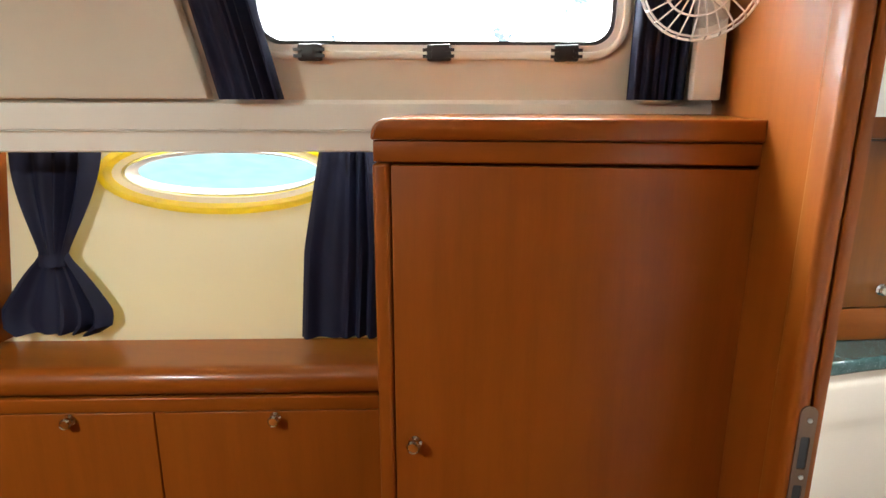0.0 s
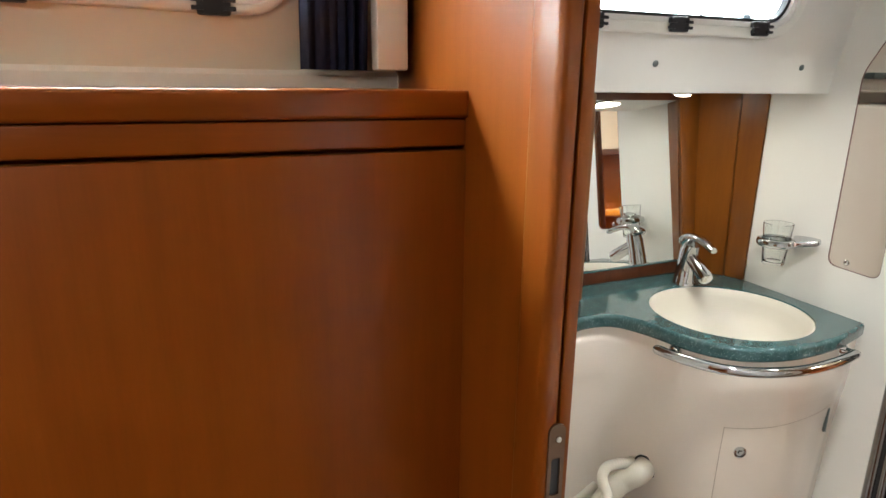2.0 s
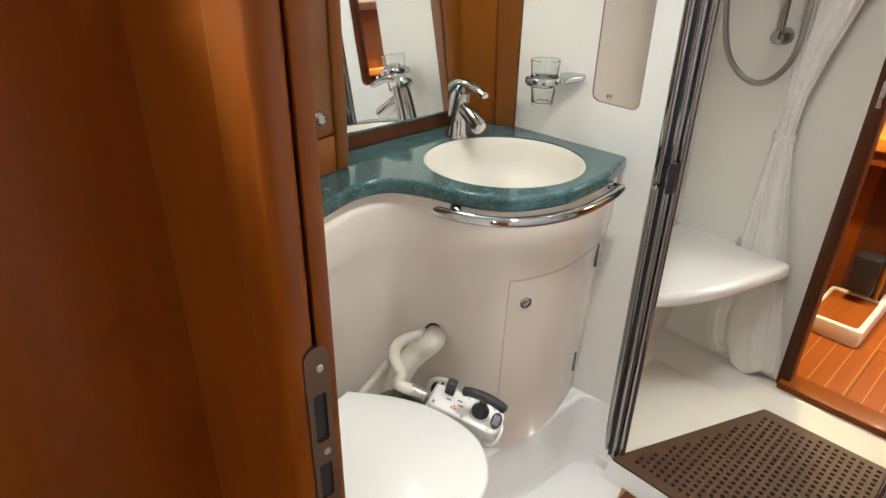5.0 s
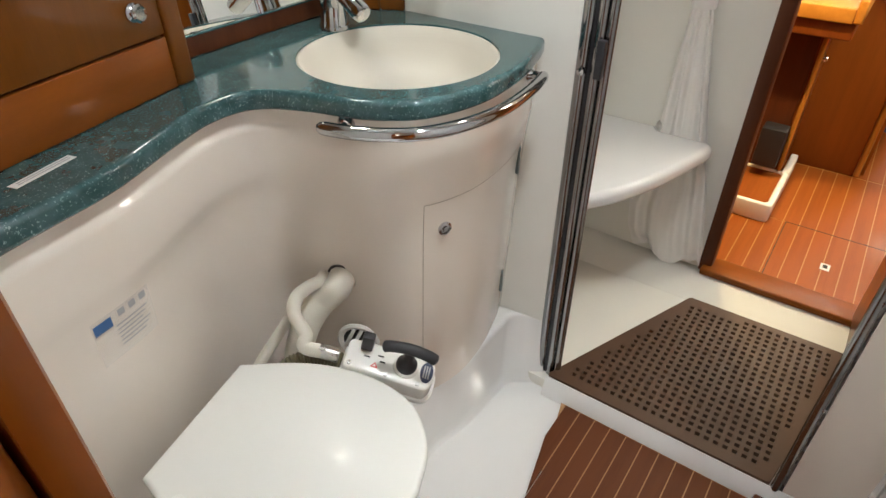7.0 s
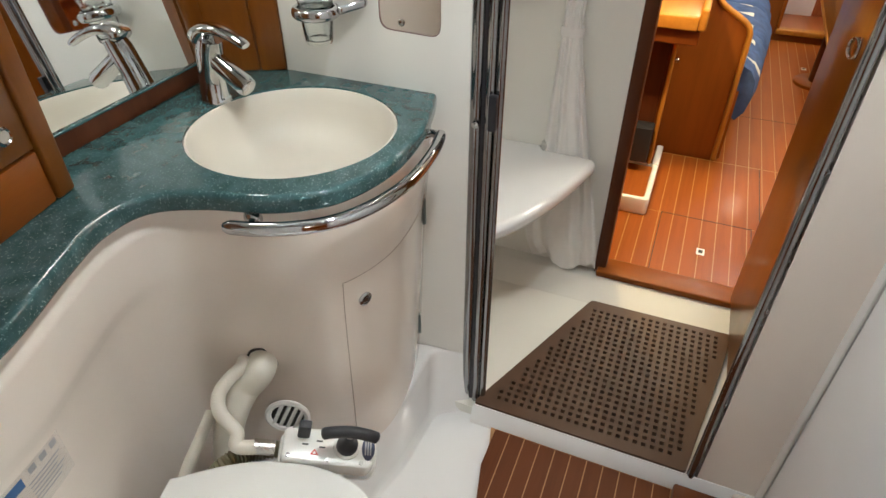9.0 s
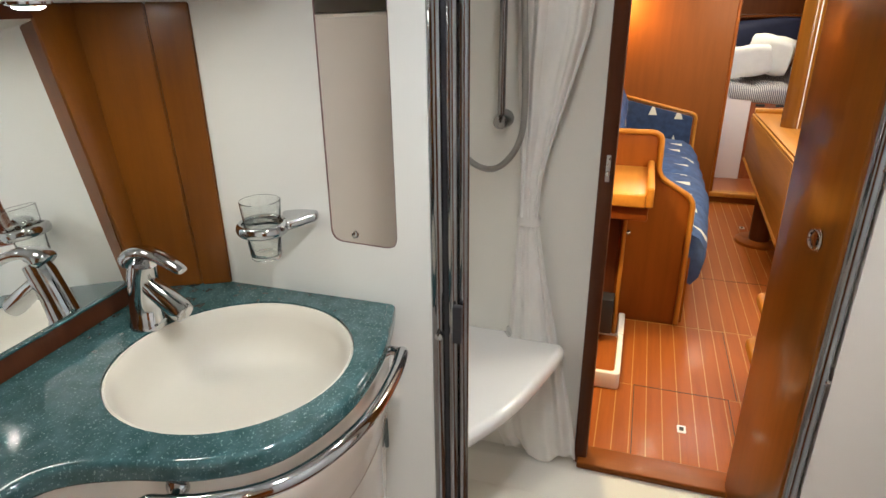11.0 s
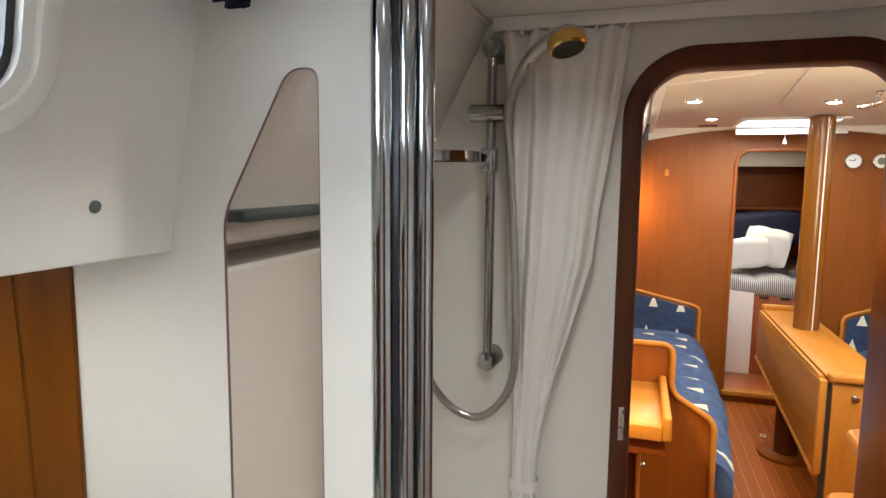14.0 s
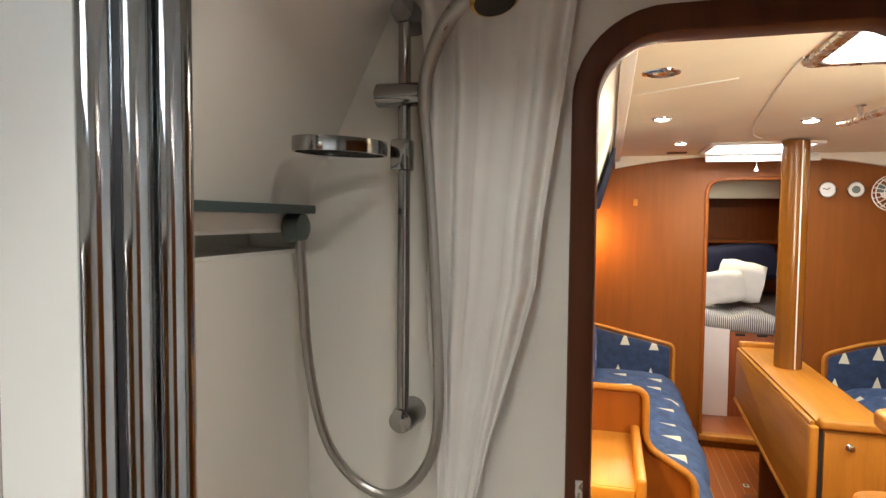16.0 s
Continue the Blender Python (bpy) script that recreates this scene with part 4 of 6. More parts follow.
EDGE = FRONT[:-1] + smooth_line([(1.523, 1.222, 0), (1.56, 1.235, 0), (1.60, 1.248, 0)], 3)


def apron_line(z, out=0.0, line=EDGE):
    rows = []
    for i, p in enumerate(line):
        t = (line[min(i + 1, len(line) - 1)] - line[max(i - 1, 0)]).normalized()
        rows.append(p + Vector((-t.y, t.x, 0)) * (apron_at(z, p.x) - out))
    return rows


def on_apron(x, z, out=0.0):
    """The place on the moulded front at x and z, out metres proud, and its normal."""
    line = apron_line(z, out)
    best = min(range(len(line) - 1), key=lambda i: abs((line[i].x + line[i + 1].x) / 2 - x) + (10 if line[i].y > 1.46 and x > 1.0 else 0))
    a, b = line[best], line[best + 1]
    f = (x - a.x) / (b.x - a.x) if abs(b.x - a.x) > 1e-6 else 0.5
    p = a.lerp(b, max(0, min(1, f)))
    t = (b - a).normalized()
    return Vector((p.x, p.y, z)), Vector((t.y, -t.x, 0))


def apron():
    zs = [0.93, 0.906, 0.902, 0.899, 0.896, 0.893, 0.889, 0.885, 0.88, 0.875, 0.86, 0.83, 0.81, 0.80, 0.795, 0.787, 0.78, 0.772, 0.765, 0.752, 0.74, 0.72, 0.70, 0.64, 0.5, 0.3, 0.187]
    rows = [[(p.x, p.y, z) for p in apron_line(z)] for z in zs]
    v = thing("vanity", "white moulded vanity front with a curved locker door", "vanity", (1.0, 1.3, -0.03))
    piece("moulding", grid(rows), gelcoat, v, "glossy moulded front", 60)
    seg = [p for p in EDGE if 1.09 < p.x < 1.475 and p.y < 1.3]
    zs = [0.215 + (0.748 - 0.215) * k / 8 for k in range(9)]
    rows = [[(p.x, p.y, z) for p in apron_line(z, 0.0008, seg)] for z in zs]
    d = piece("door", grid(rows), gelcoat, v, "flush curved locker door", 60)
    dark = paint("shadow_gap", (0.40, 0.32, 0.25), 0.6)
    under(part("door_gap", tube([Vector(r[0]) for r in rows], 0.0008, 5), dark, None, "narrow door gap"), d)
    under(part("door_gap", tube([Vector(q) for q in rows[-1]], 0.0006, 5), dark, None, "narrow door gap"), d)
    lp, ln = on_apron(1.156, 0.680, 0.001)
    under(part("lock", turned([(0, 0), (0.015, 0), (0.015, 0.004), (0.011, 0.006), (0.010, 0.003), (0.006, 0.003), (0.005, 0.006), (0, 0.006)], tuple(lp), ln, 22), chrome, None, "round chrome lock"), d)
    for z in (0.706, 0.341):
        hp, hn = on_apron(1.452, z, 0.001)
        under(part("hinge", tube([(hp.x, hp.y - 0.002, z - 0.034), (hp.x, hp.y - 0.002, z + 0.034)], 0.0045, 10), dull_grey, None, "slim dark steel hinge"), d)
    # recess with the vent and hoses
    hp, hn = on_apron(1.040, 0.545, 0.0)
    piece("hose_hole", turned([(0.033, 0.0), (0.034, 0.0012), (0.031, 0.0018), (0.0, 0.0018)], tuple(hp), hn, 24), dark_and_shade, v, "dark hose opening")
    return v


apron()


def vent_ring():
    c, ax = (1.047, 1.385, 0.362), (-0.9, -0.42, 0.05)
    v = thing("vent", "round white slotted vent in the vanity front", "vent", c)
    piece("rim", turned([(0.036, 0), (0.050, 0.0), (0.051, 0.004), (0.046, 0.008), (0.038, 0.006), (0.036, 0.0)], c, ax, 30), plastic_white, v)
    piece("back", turned([(0, 0.0015), (0.037, 0.0015)], c, ax, 24), dark_and_shade, v)
    q = Vector((0, 0, 1)).rotation_difference(Vector(ax).normalized())
    for k in range(4):
        bm = box(-0.034, 0.034, -0.0045, 0.0045, 0.002, 0.006, 0.001)
        bm.transform(Matrix.Translation(Vector(c) + q @ Vector((0, -0.024 + 0.016 * k, 0))) @ q.to_matrix().to_4x4() @ Matrix.Rotation(0.5, 4, "X"))
        piece("slat", bm, plastic_white, v)


vent_ring()


def platform():
    """Moulded plinth: a steep riser that ends in a rounded return at the partition and bows out round the toilet."""
    tops = smooth_line([(1.5235, 1.140, 0), (1.518, 1.185, 0), (1.495, 1.226, 0), (1.44, 1.229, 0), (1.27, 1.231, 0), (1.16, 1.252, 0), (1.05, 1.245, 0), (0.97, 1.19, 0), (0.90, 1.10, 0), (0.82, 1.03, 0), (0.70, 1.005, 0), (0.384, 1.0, 0)], 6)
    bases = smooth_line([(1.5235, 1.118, 0), (1.490, 1.165, 0), (1.455, 1.208, 0), (1.40, 1.217, 0), (1.26, 1.224, 0), (1.15, 1.245, 0), (1.04, 1.236, 0), (0.96, 1.18, 0), (0.892, 1.09, 0), (0.815, 1.02, 0), (0.70, 0.995, 0), (0.384, 0.99, 0)], 6)
    rows = []
    for p, q in zip(tops, bases):
        row = []
        for f, z, dy in ((0, 0.1885, 0.08), (0, 0.194, 0.016), (0, 0.1925, 0.008), (0, 0.188, 0.002), (0.01, 0.180, 0), (0.3, 0.12, 0), (0.62, 0.05, 0), (0.85, 0.005, 0), (0.95, -0.018, -0.001), (1, -0.027, -0.005), (1, -0.0325, -0.014)):
            m = p.lerp(q, f)
            row.append((m.x, m.y + dy, z))
        rows.append(row)
    single("floor_toilet_plinth", grid(rows), floor_gelcoat, kind="structure", angle=50)
    wall("floor_toilet_base", plate([(0.384, 1.03), (0.70, 1.03), (0.80, 1.055), (0.88, 1.12), (0.95, 1.21), (1.04, 1.27), (1.16, 1.275), (1.50, 1.255), (1.50, 1.42), (0.384, 1.52)], [], 0.15, 0.1865, MZ), floor_gelcoat)


platform()


def toilet():
    t = thing("toilet", "compact white marine toilet with closed lid", "toilet", (0.70, 1.22, 0.185))
    back, fwd = Vector((0.641, 1.381, 0)), Vector((0.27, -0.963, 0)).normalized()
    rt = Vector((fwd.y, -fwd.x, 0)) * -1

    def shape(length, half_back, half, grow=0.0, n=40):
        pts = []
        right = smooth_line([(0.0, half_back, 0), (0.10, half_back + (half - half_back) * 0.72, 0), (0.19, half, 0), (0.28, half * 0.955, 0), (0.35, half * 0.78, 0), (length - 0.015, half * 0.42, 0), (length, 0, 0)], 6)
        full = right + [Vector((p.x, -p.y, 0)) for p in reversed(right[:-1])]
        return [back + fwd * (p.x) + rt * p.y for p in full]

    def slab(z0, z1, sc, bevel, length=0.415, hb=0.128, h=0.188):
        pts = [(p.x, p.y) for p in shape(length * sc, hb * sc, h * sc)]
        return plate(pts, [], z0, z1, MZ, bevel, 4)
    lid = slab(0.488, 0.510, 1.0, 0.009)
    piece("lid", lid, plastic_white, t, "flat white closed lid", 50)
    piece("seat", slab(0.468, 0.486, 0.97, 0.007), plastic_white, t, "", 50)
    for s in (-1, 1):
        hp = back + rt * 0.075 * s + fwd * 0.03
        piece("hinge", turned([(0, 0), (0.014, 0), (0.014, 0.018), (0.01, 0.020), (0, 0.020)], (hp.x, hp.y, 0.466), (0, 0, 1), 16), plastic_white, t)
    rows = []
    for z, sc, push in ((0.187, 0.62, 0.05), (0.20, 0.60, 0.05), (0.26, 0.50, 0.07), (0.33, 0.56, 0.06), (0.40, 0.80, 0.03), (0.445, 0.93, 0.012), (0.466, 0.95, 0.008)):
        rows.append([back + fwd * push + (p - back) * sc + Vector((0, 0, z)) for p in shape(0.415, 0.128, 0.188)])
    bowl = grid(rows, True)
    piece("bowl", bowl, plastic_white, t, "white porcelain bowl", 60)


toilet()


def pump():
    o = Vector((0.926, 1.206, 0.487))
    a = Vector((0.085, -0.165, -0.045)).normalized()
    n = Vector((-0.16, -0.10, 0.98))
    n = (n - a * n.dot(a)).normalized()
    b = n.cross(a)
    m = Matrix((a, b, n)).transposed().to_4x4()
    m.translation = o
    m = m @ Matrix.Translation((0.012, 0, 0)) @ Matrix.Scale(0.95, 4)
    p = thing("toilet_pump", "white hand pump of the toilet with black handle and hose tail", "pump", tuple(o))

    def put(name, bm, mat, label="", parent=None):
        bm.transform(m)
        if parent is not None:
            return under(part(name, bm, mat, None, label), parent)
        return piece(name, bm, mat, p, label)
    body = plate(soften([(-0.088, -0.033), (0.082, -0.038), (0.094, -0.020), (0.094, 0.020), (0.082, 0.038), (-0.088, 0.033)], 0.012), [], -0.02, 0.030, MZ, 0.006, 3)
    bo = put("body", body, plastic_white, "white plastic pump body")
    put("flange", plate(soften([(-0.094, -0.040), (0.088, -0.044), (0.102, -0.022), (0.102, 0.022), (0.088, 0.044), (-0.094, 0.040)], 0.014), [], -0.024, -0.012, MZ, 0.004, 2), plastic_white)
    put("collar", turned([(0.0, 0.031), (0.026, 0.031), (0.026, 0.034), (0.022, 0.036), (0.0, 0.036)], (0.035, 0.0, 0), (0, 0, 1), 24), plastic_white)
    put("stem", turned([(0.021, 0.036), (0.021, 0.045), (0.018, 0.050), (0.010, 0.062), (0.009, 0.085)], (0.035, 0, 0), (0, 0, 1), 20), black, "black rubber gaiter")
    put("handle", tube(smooth_line([(-0.018, -0.004, 0.088), (0.0, -0.002, 0.094), (0.035, 0, 0.097), (0.07, -0.002, 0.094), (0.088, -0.004, 0.088)], 5), [0.008] + [0.0115] * 19 + [0.008], 12), black, "black moulded grip")
    put("lever", box(-0.062, -0.038, 0.012, 0.030, 0.024, 0.074, 0.004), black, "black flow lever")
    put("badge", plate(oval(0.078, 0.0, 0.013, 0.024, 24), [], 0.0302, 0.0312, MZ), paint("navy_badge", (0.02, 0.03, 0.08), 0.4), "dark oval badge")
    for k in range(3):
        put("badge_bar", box(0.071 + 0.005 * k, 0.074 + 0.005 * k, -0.014, 0.014, 0.0313, 0.0316), grey_ink)
    for x, y in ((-0.075, -0.024), (0.0, -0.028), (0.065, -0.030), (0.065, 0.030), (0.0, 0.028)):
        put("screw", turned([(0, 0.030), (0.0045, 0.030), (0.0045, 0.033), (0, 0.0335)], (x, y, 0), (0, 0, 1), 10), steel)
    put("red_mark", plate([(-0.034, -0.020), (-0.018, -0.020), (-0.026, -0.008)], [[(-0.030, -0.0178), (-0.022, -0.0178), (-0.026, -0.0115)]], 0.0302, 0.0308, MZ), red_ink)
    for u, v in ((-0.045, 0.0), (-0.018, 0.008), (-0.012, -0.004)):
        put("dark_mark", box(u - 0.006, u + 0.006, v - 0.0015, v + 0.0015, 0.0302, 0.0308), dark_and_shade)
    tail = o - a * 0.088 + n * 0.002
    clampo = tube([tail + a * 0.004, tail - a * 0.034], 0.0145, 16)
    piece("hose_clamp", clampo, steel, p, "stainless hose clamp")
    return tail - a * 0.02


tail = pump()


def hose(name, pts, r, mat, label, n=8, sides=14):
    return single(name, tube(smooth_line(pts, n), r, sides), mat, label, "hose")


hose("hose", [tail, tail + Vector((-0.022, 0.035, 0.012)), (0.872, 1.345, 0.540), (0.884, 1.385, 0.560), (0.915, 1.412, 0.568), (0.962, 1.425, 0.560), (1.0, 1.432, 0.548), (1.05, 1.46, 0.535)], 0.0135, plastic_hose, "thin cream hose from the toilet pump into the vanity")
hole_at, hole_out = on_apron(1.040, 0.542, 0.0)
hose("hose", [hole_at - hole_out * 0.01, hole_at + hole_out * 0.03 + Vector((0, 0, -0.008)), (0.985, 1.420, 0.505), (0.945, 1.425, 0.475), (0.915, 1.43, 0.42), (0.90, 1.43, 0.34), (0.90, 1.42, 0.19)], 0.030, plastic_hose, "thick cream waste hose curving down behind the toilet")
hose("hose", [(0.93, 1.47, 0.47), (0.88, 1.462, 0.45), (0.82, 1.455, 0.42), (0.76, 1.44, 0.37), (0.74, 1.43, 0.19)], 0.012, plastic_hose, "thin cream hose running down behind the toilet")


def ribbed_hose():
    pts = smooth_line([(0.955, 1.215, 0.455), (0.930, 1.27, 0.458), (0.900, 1.315, 0.466), (0.865, 1.345, 0.480), (0.828, 1.365, 0.475), (0.800, 1.39, 0.42), (0.79, 1.40, 0.30), (0.79, 1.40, 0.19)], 14)
    r = [0.0155 + (0.002 if i % 2 else -0.001) for i in range(len(pts))]
    single("hose", tube(pts, r, 12), paint("olive_hose", (0.19, 0.17, 0.10), 0.4), "ribbed olive-grey suction hose behind the toilet", "hose")


ribbed_hose()


def sticker_film():
    m, t, p = material("sticker_film", 0.2)
    p.inputs["Base Color"].default_value = (0.86, 0.86, 0.85, 1)
    p.inputs["Alpha"].default_value = 0.18
    return m


def instruction_sticker():
    def on(x, z, out=0.001):
        return on_apron(x - 0.034, z, out)[0]

    def strip(x0, x1, z0, z1, out):
        return grid([[on(x0 + (x1 - x0) * k / 4, z, out) for k in range(5)] for z in (z0, z1)])
    s = single("instruction_sticker", strip(0.595, 0.70, 0.665, 0.755, 0.0012), sticker_film(), "clear printed instruction sticker on the vanity front", "sticker")
    s.visible_shadow = False
    under(part("blue_mark", strip(0.598, 0.628, 0.728, 0.748, 0.0018), blue_ink, None, "blue printed mark"), s)
    for k in range(3):
        under(part("figure", strip(0.640 + k * 0.02, 0.652 + k * 0.02, 0.737, 0.750, 0.0018), grey_ink, None), s)
    for k in range(6):
        under(part("text_bar", strip(0.632, 0.69 - 0.006 * (k % 3), 0.722 - 0.0078 * k, 0.7245 - 0.0078 * k, 0.0018), grey_ink, None), s)


instruction_sticker()


def grab_bar():
    g = thing("grab_rail", "curved chrome grab rail below the countertop", "grab rail", (1.2, 1.18, 0.90))
    line = [Vector((p.x, p.y, 0.917)) for p in inset(FRONT, -0.020) if p.y < 1.385 and 0.97 < p.x < 1.46]
    line = [p for p in line if p.y < 1.375]
    run = smooth_line(line, 3)
    piece("bar", tube(run, [0.0075, 0.0112] + [0.0125] * (len(run) - 4) + [0.0112, 0.0075], 14), chrome, g, "polished tube", 60)
    for k, at in ((0, Vector((1.005, 1.325, 0.917))), (1, Vector((1.437, 1.178, 0.917)))):
        nrm = Vector((0.85, 0.5, 0)) if k == 0 else Vector((-0.12, 1, 0))
        nrm.normalize()
        piece("bracket", turned([(0.0, -0.01), (0.008, -0.01), (0.0085, 0.018), (0.015, 0.026), (0.017, 0.034), (0, 0.034)], tuple(at), nrm, 16), chrome, g)


grab_bar()


def tap():
    x, y = 1.318, 1.638
    t = thing("tap", "chrome single-lever mixer tap on the green countertop", "tap", (x, y, CT))
    body = tube([Vector((x, y, CT)), Vector((x, y, CT + 0.008)), Vector((x, y, CT + 0.012)), Vector((x, y - 0.003, CT + 0.06)), Vector((x, y - 0.010, CT + 0.105)), Vector((x, y - 0.016, CT + 0.128))], [0.033, 0.033, 0.030, 0.027, 0.027, 0.024], 24)
    piece("body", body, chrome, t, "", 50)
    sd = Vector((-0.12, -0.80, -0.42)).normalized()
    st = Vector((x, y - 0.008, CT + 0.095))
    piece("spout", tube([st, st + sd * 0.03, st + sd * 0.098, st + sd * 0.107], [0.018, 0.019, 0.0212, 0.019], 22), chrome, t, "", 50)
    piece("aerator", turned([(0.0, 0.0), (0.016, 0.0), (0.016, 0.003), (0, 0.003)], tuple(st + sd * 0.106), sd, 18), steel, t)
    lv = smooth_line([(x + 0.002, y + 0.014, CT + 0.126), (x, y - 0.012, CT + 0.146), (x - 0.005, y - 0.046, CT + 0.151), (x - 0.011, y - 0.084, CT + 0.144), (x - 0.017, y - 0.118, CT + 0.132)], 6)
    bm = tube(lv, [1.22 * r for r in [0.018, 0.021, 0.0215, 0.021, 0.020, 0.019, 0.018, 0.017, 0.0165, 0.016, 0.0155, 0.015, 0.0145, 0.014, 0.0135, 0.013, 0.0125, 0.0125, 0.012, 0.012, 0.0115, 0.011, 0.0105, 0.010, 0.008]], 18)
    for v in bm.verts:
        mid = min(lv, key=lambda q: (q - v.co).length)
        v.co.z = mid.z + (v.co.z - mid.z) * 0.62
    piece("lever", bm, chrome, t, "curved chrome lever", 60)


tap()


def wall_cabinet():
    c = thing("wall_cabinet", "varnished cherry cabinet standing on the green countertop", "cabinet", (0.65, 1.6, CT))
    p0, p1 = (0.386, 1.478), (0.905, 1.605)
    piece("body", obox((0.386, 1.492), (0.915, 1.620), 0.24, CT + 0.002, 1.526, 0.0), wood_shaded, c)
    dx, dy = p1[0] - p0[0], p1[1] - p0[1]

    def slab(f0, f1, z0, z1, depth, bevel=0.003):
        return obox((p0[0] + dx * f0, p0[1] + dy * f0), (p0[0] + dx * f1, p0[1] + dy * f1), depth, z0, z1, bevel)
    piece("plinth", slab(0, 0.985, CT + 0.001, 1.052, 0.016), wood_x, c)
    d = piece("door", slab(0.01, 0.985, 1.056, 1.47, 0.016), wood_shaded, c)
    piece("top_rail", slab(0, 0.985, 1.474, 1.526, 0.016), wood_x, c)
    piece("edge_post", obox((0.900, 1.598), (0.937, 1.607), 0.15, CT + 0.001, 1.526, 0.006, 3), wood_shaded, c)
    nrm = Vector((dy, -dx, 0)).normalized()
    kx = 0.885
    k = Vector((p0[0] + dx * kx, p0[1] + dy * kx, 1.102)) + nrm * 0.0
    under(part("knob", turned([(0, 0.0), (0.014, 0.0), (0.0145, 0.003), (0.010, 0.006), (0.008, 0.008), (0.0125, 0.011), (0.014, 0.015), (0.011, 0.018), (0.009, 0.016), (0, 0.016)], tuple(k), nrm, 22), chrome, None, "chrome push-button knob"), d)


wall_cabinet()


def mirror():
    m = thing("mirror", "frameless mirror on varnished wood panelling above the countertop", "mirror", (1.2, 1.77, CT))

    def y_of(x, z):
        return 1.735 + 0.05 * (x - 1.2) + 0.10 * (z - 1.0)

    def on(bm):
        for v in bm.verts:
            v.co.y += y_of(v.co.x, v.co.z)
        return bm
    piece("backing", on(plate([(0.93, CT + 0.002), (1.445, CT + 0.002), (1.445, 1.527), (0.93, 1.527)], [], 0.004, 0.03, MY)), wood_shaded, m, "varnished wood backing")
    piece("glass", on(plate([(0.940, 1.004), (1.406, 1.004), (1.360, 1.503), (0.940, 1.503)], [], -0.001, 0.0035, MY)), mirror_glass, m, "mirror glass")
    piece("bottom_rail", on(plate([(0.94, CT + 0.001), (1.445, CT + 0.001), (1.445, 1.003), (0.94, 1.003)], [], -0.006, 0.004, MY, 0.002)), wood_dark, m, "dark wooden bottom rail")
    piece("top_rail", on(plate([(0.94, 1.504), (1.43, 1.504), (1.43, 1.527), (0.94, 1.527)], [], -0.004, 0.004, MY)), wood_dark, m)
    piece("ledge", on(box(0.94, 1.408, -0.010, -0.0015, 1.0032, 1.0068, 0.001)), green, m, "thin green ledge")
    piece("right_stile", on(plate([(1.408, 1.003), (1.447, 1.003), (1.447, 1.527), (1.360, 1.527)], [], -0.006, 0.006, MY, 0.003)), wood_shaded, m)
    for x in (1.02,):
        piece("clip", on(box(x, x + 0.012, -0.004, 0.002, 1.001, 1.009, 0.001)), dark_and_shade, m)
    # corner panelling between mirror and partition
    c = thing("wood_panelling", "varnished cherry corner panelling between mirror and partition", "wood panel", (1.49, 1.68, CT))
    b0, b1 = Vector((1.447, y_of(1.447, CT), CT)), Vector((1.522, 1.602, CT))
    t0, t1 = Vector((1.447, y_of(1.447, 1.527), 1.527)), Vector((1.522, 1.602, 1.527))

    def panel(f0, f1, out):
        nrm = Vector((-0.9, -0.42, 0)).normalized()
        q = [b0.lerp(b1, f0), b0.lerp(b1, f1), t0.lerp(t1, f1), t0.lerp(t1, f0)]
        bm = bmesh.new()
        vs = [bm.verts.new(p + nrm * out) for p in q] + [bm.verts.new(p - nrm * 0.012) for p in q]
        for f in ((0, 1, 2, 3), (7, 6, 5, 4), (0, 4, 5, 1), (1, 5, 6, 2), (2, 6, 7, 3), (3, 7, 4, 0)):
            bm.faces.new([vs[i] for i in f])
        bmesh.ops.bevel(bm, geom=bm.edges[:], offset=0.0025, segments=2, affect="EDGES")
        return bm
    piece("panel", panel(0.0, 0.62, 0.0), wood_shaded, c)
    piece("batten", panel(0.632, 1.0, 0.003), wood_shaded, c)


mirror()


def tumbler_holder():
    h = thing("tumbler_holder", "chrome tumbler holder on the white partition", "tumbler holder", (1.46, 1.45, 1.11))
    c = Vector((1.462, 1.462, 1.127))
    ringb = bmesh.new()
    prof = smooth_line([(0.041, -0.012, 0), (0.048, -0.008, 0), (0.050, 0.0, 0), (0.047, 0.009, 0), (0.040, 0.011, 0), (0.038, 0.0, 0)], 3, True)
    rows = [[(c.x + p.x * math.cos(a), c.y + p.x * math.sin(a), c.z + p.y) for p in prof] for a in [2 * math.pi * k / 36 for k in range(37)]]
    piece("ring", grid(rows, True, ringb), chrome, h, "", 60)
    arm = plate(soften([(c.x + 0.048, c.y - 0.012), (c.x + 0.062, c.y - 0.052), (c.x + 0.0625, c.y - 0.088), (c.x + 0.048, c.y - 0.090), (c.x + 0.005, c.y - 0.046)], 0.012), [], c.z - 0.002, c.z + 0.016, MZ, 0.006, 3)
    for v in arm.verts:
        v.co.z += 0.25 * (v.co.x - c.x - 0.03)
    piece("arm", arm, chrome, h, "flat tapered bracket", 60)
    g = thing("tumbler", "clear glass tumbler standing in the chrome holder", "tumbler", tuple(c + Vector((0, 0, -0.064))))
    prof = [(0.0, -0.064), (0.026, -0.064), (0.029, -0.060), (0.0385, 0.053), (0.0372, 0.054), (0.0275, -0.052), (0.024, -0.055), (0.0, -0.055)]
    piece("glass", turned(prof, tuple(c), (0, 0, 1), 32), tumbler_glass, g, "", 50)


tumbler_holder()
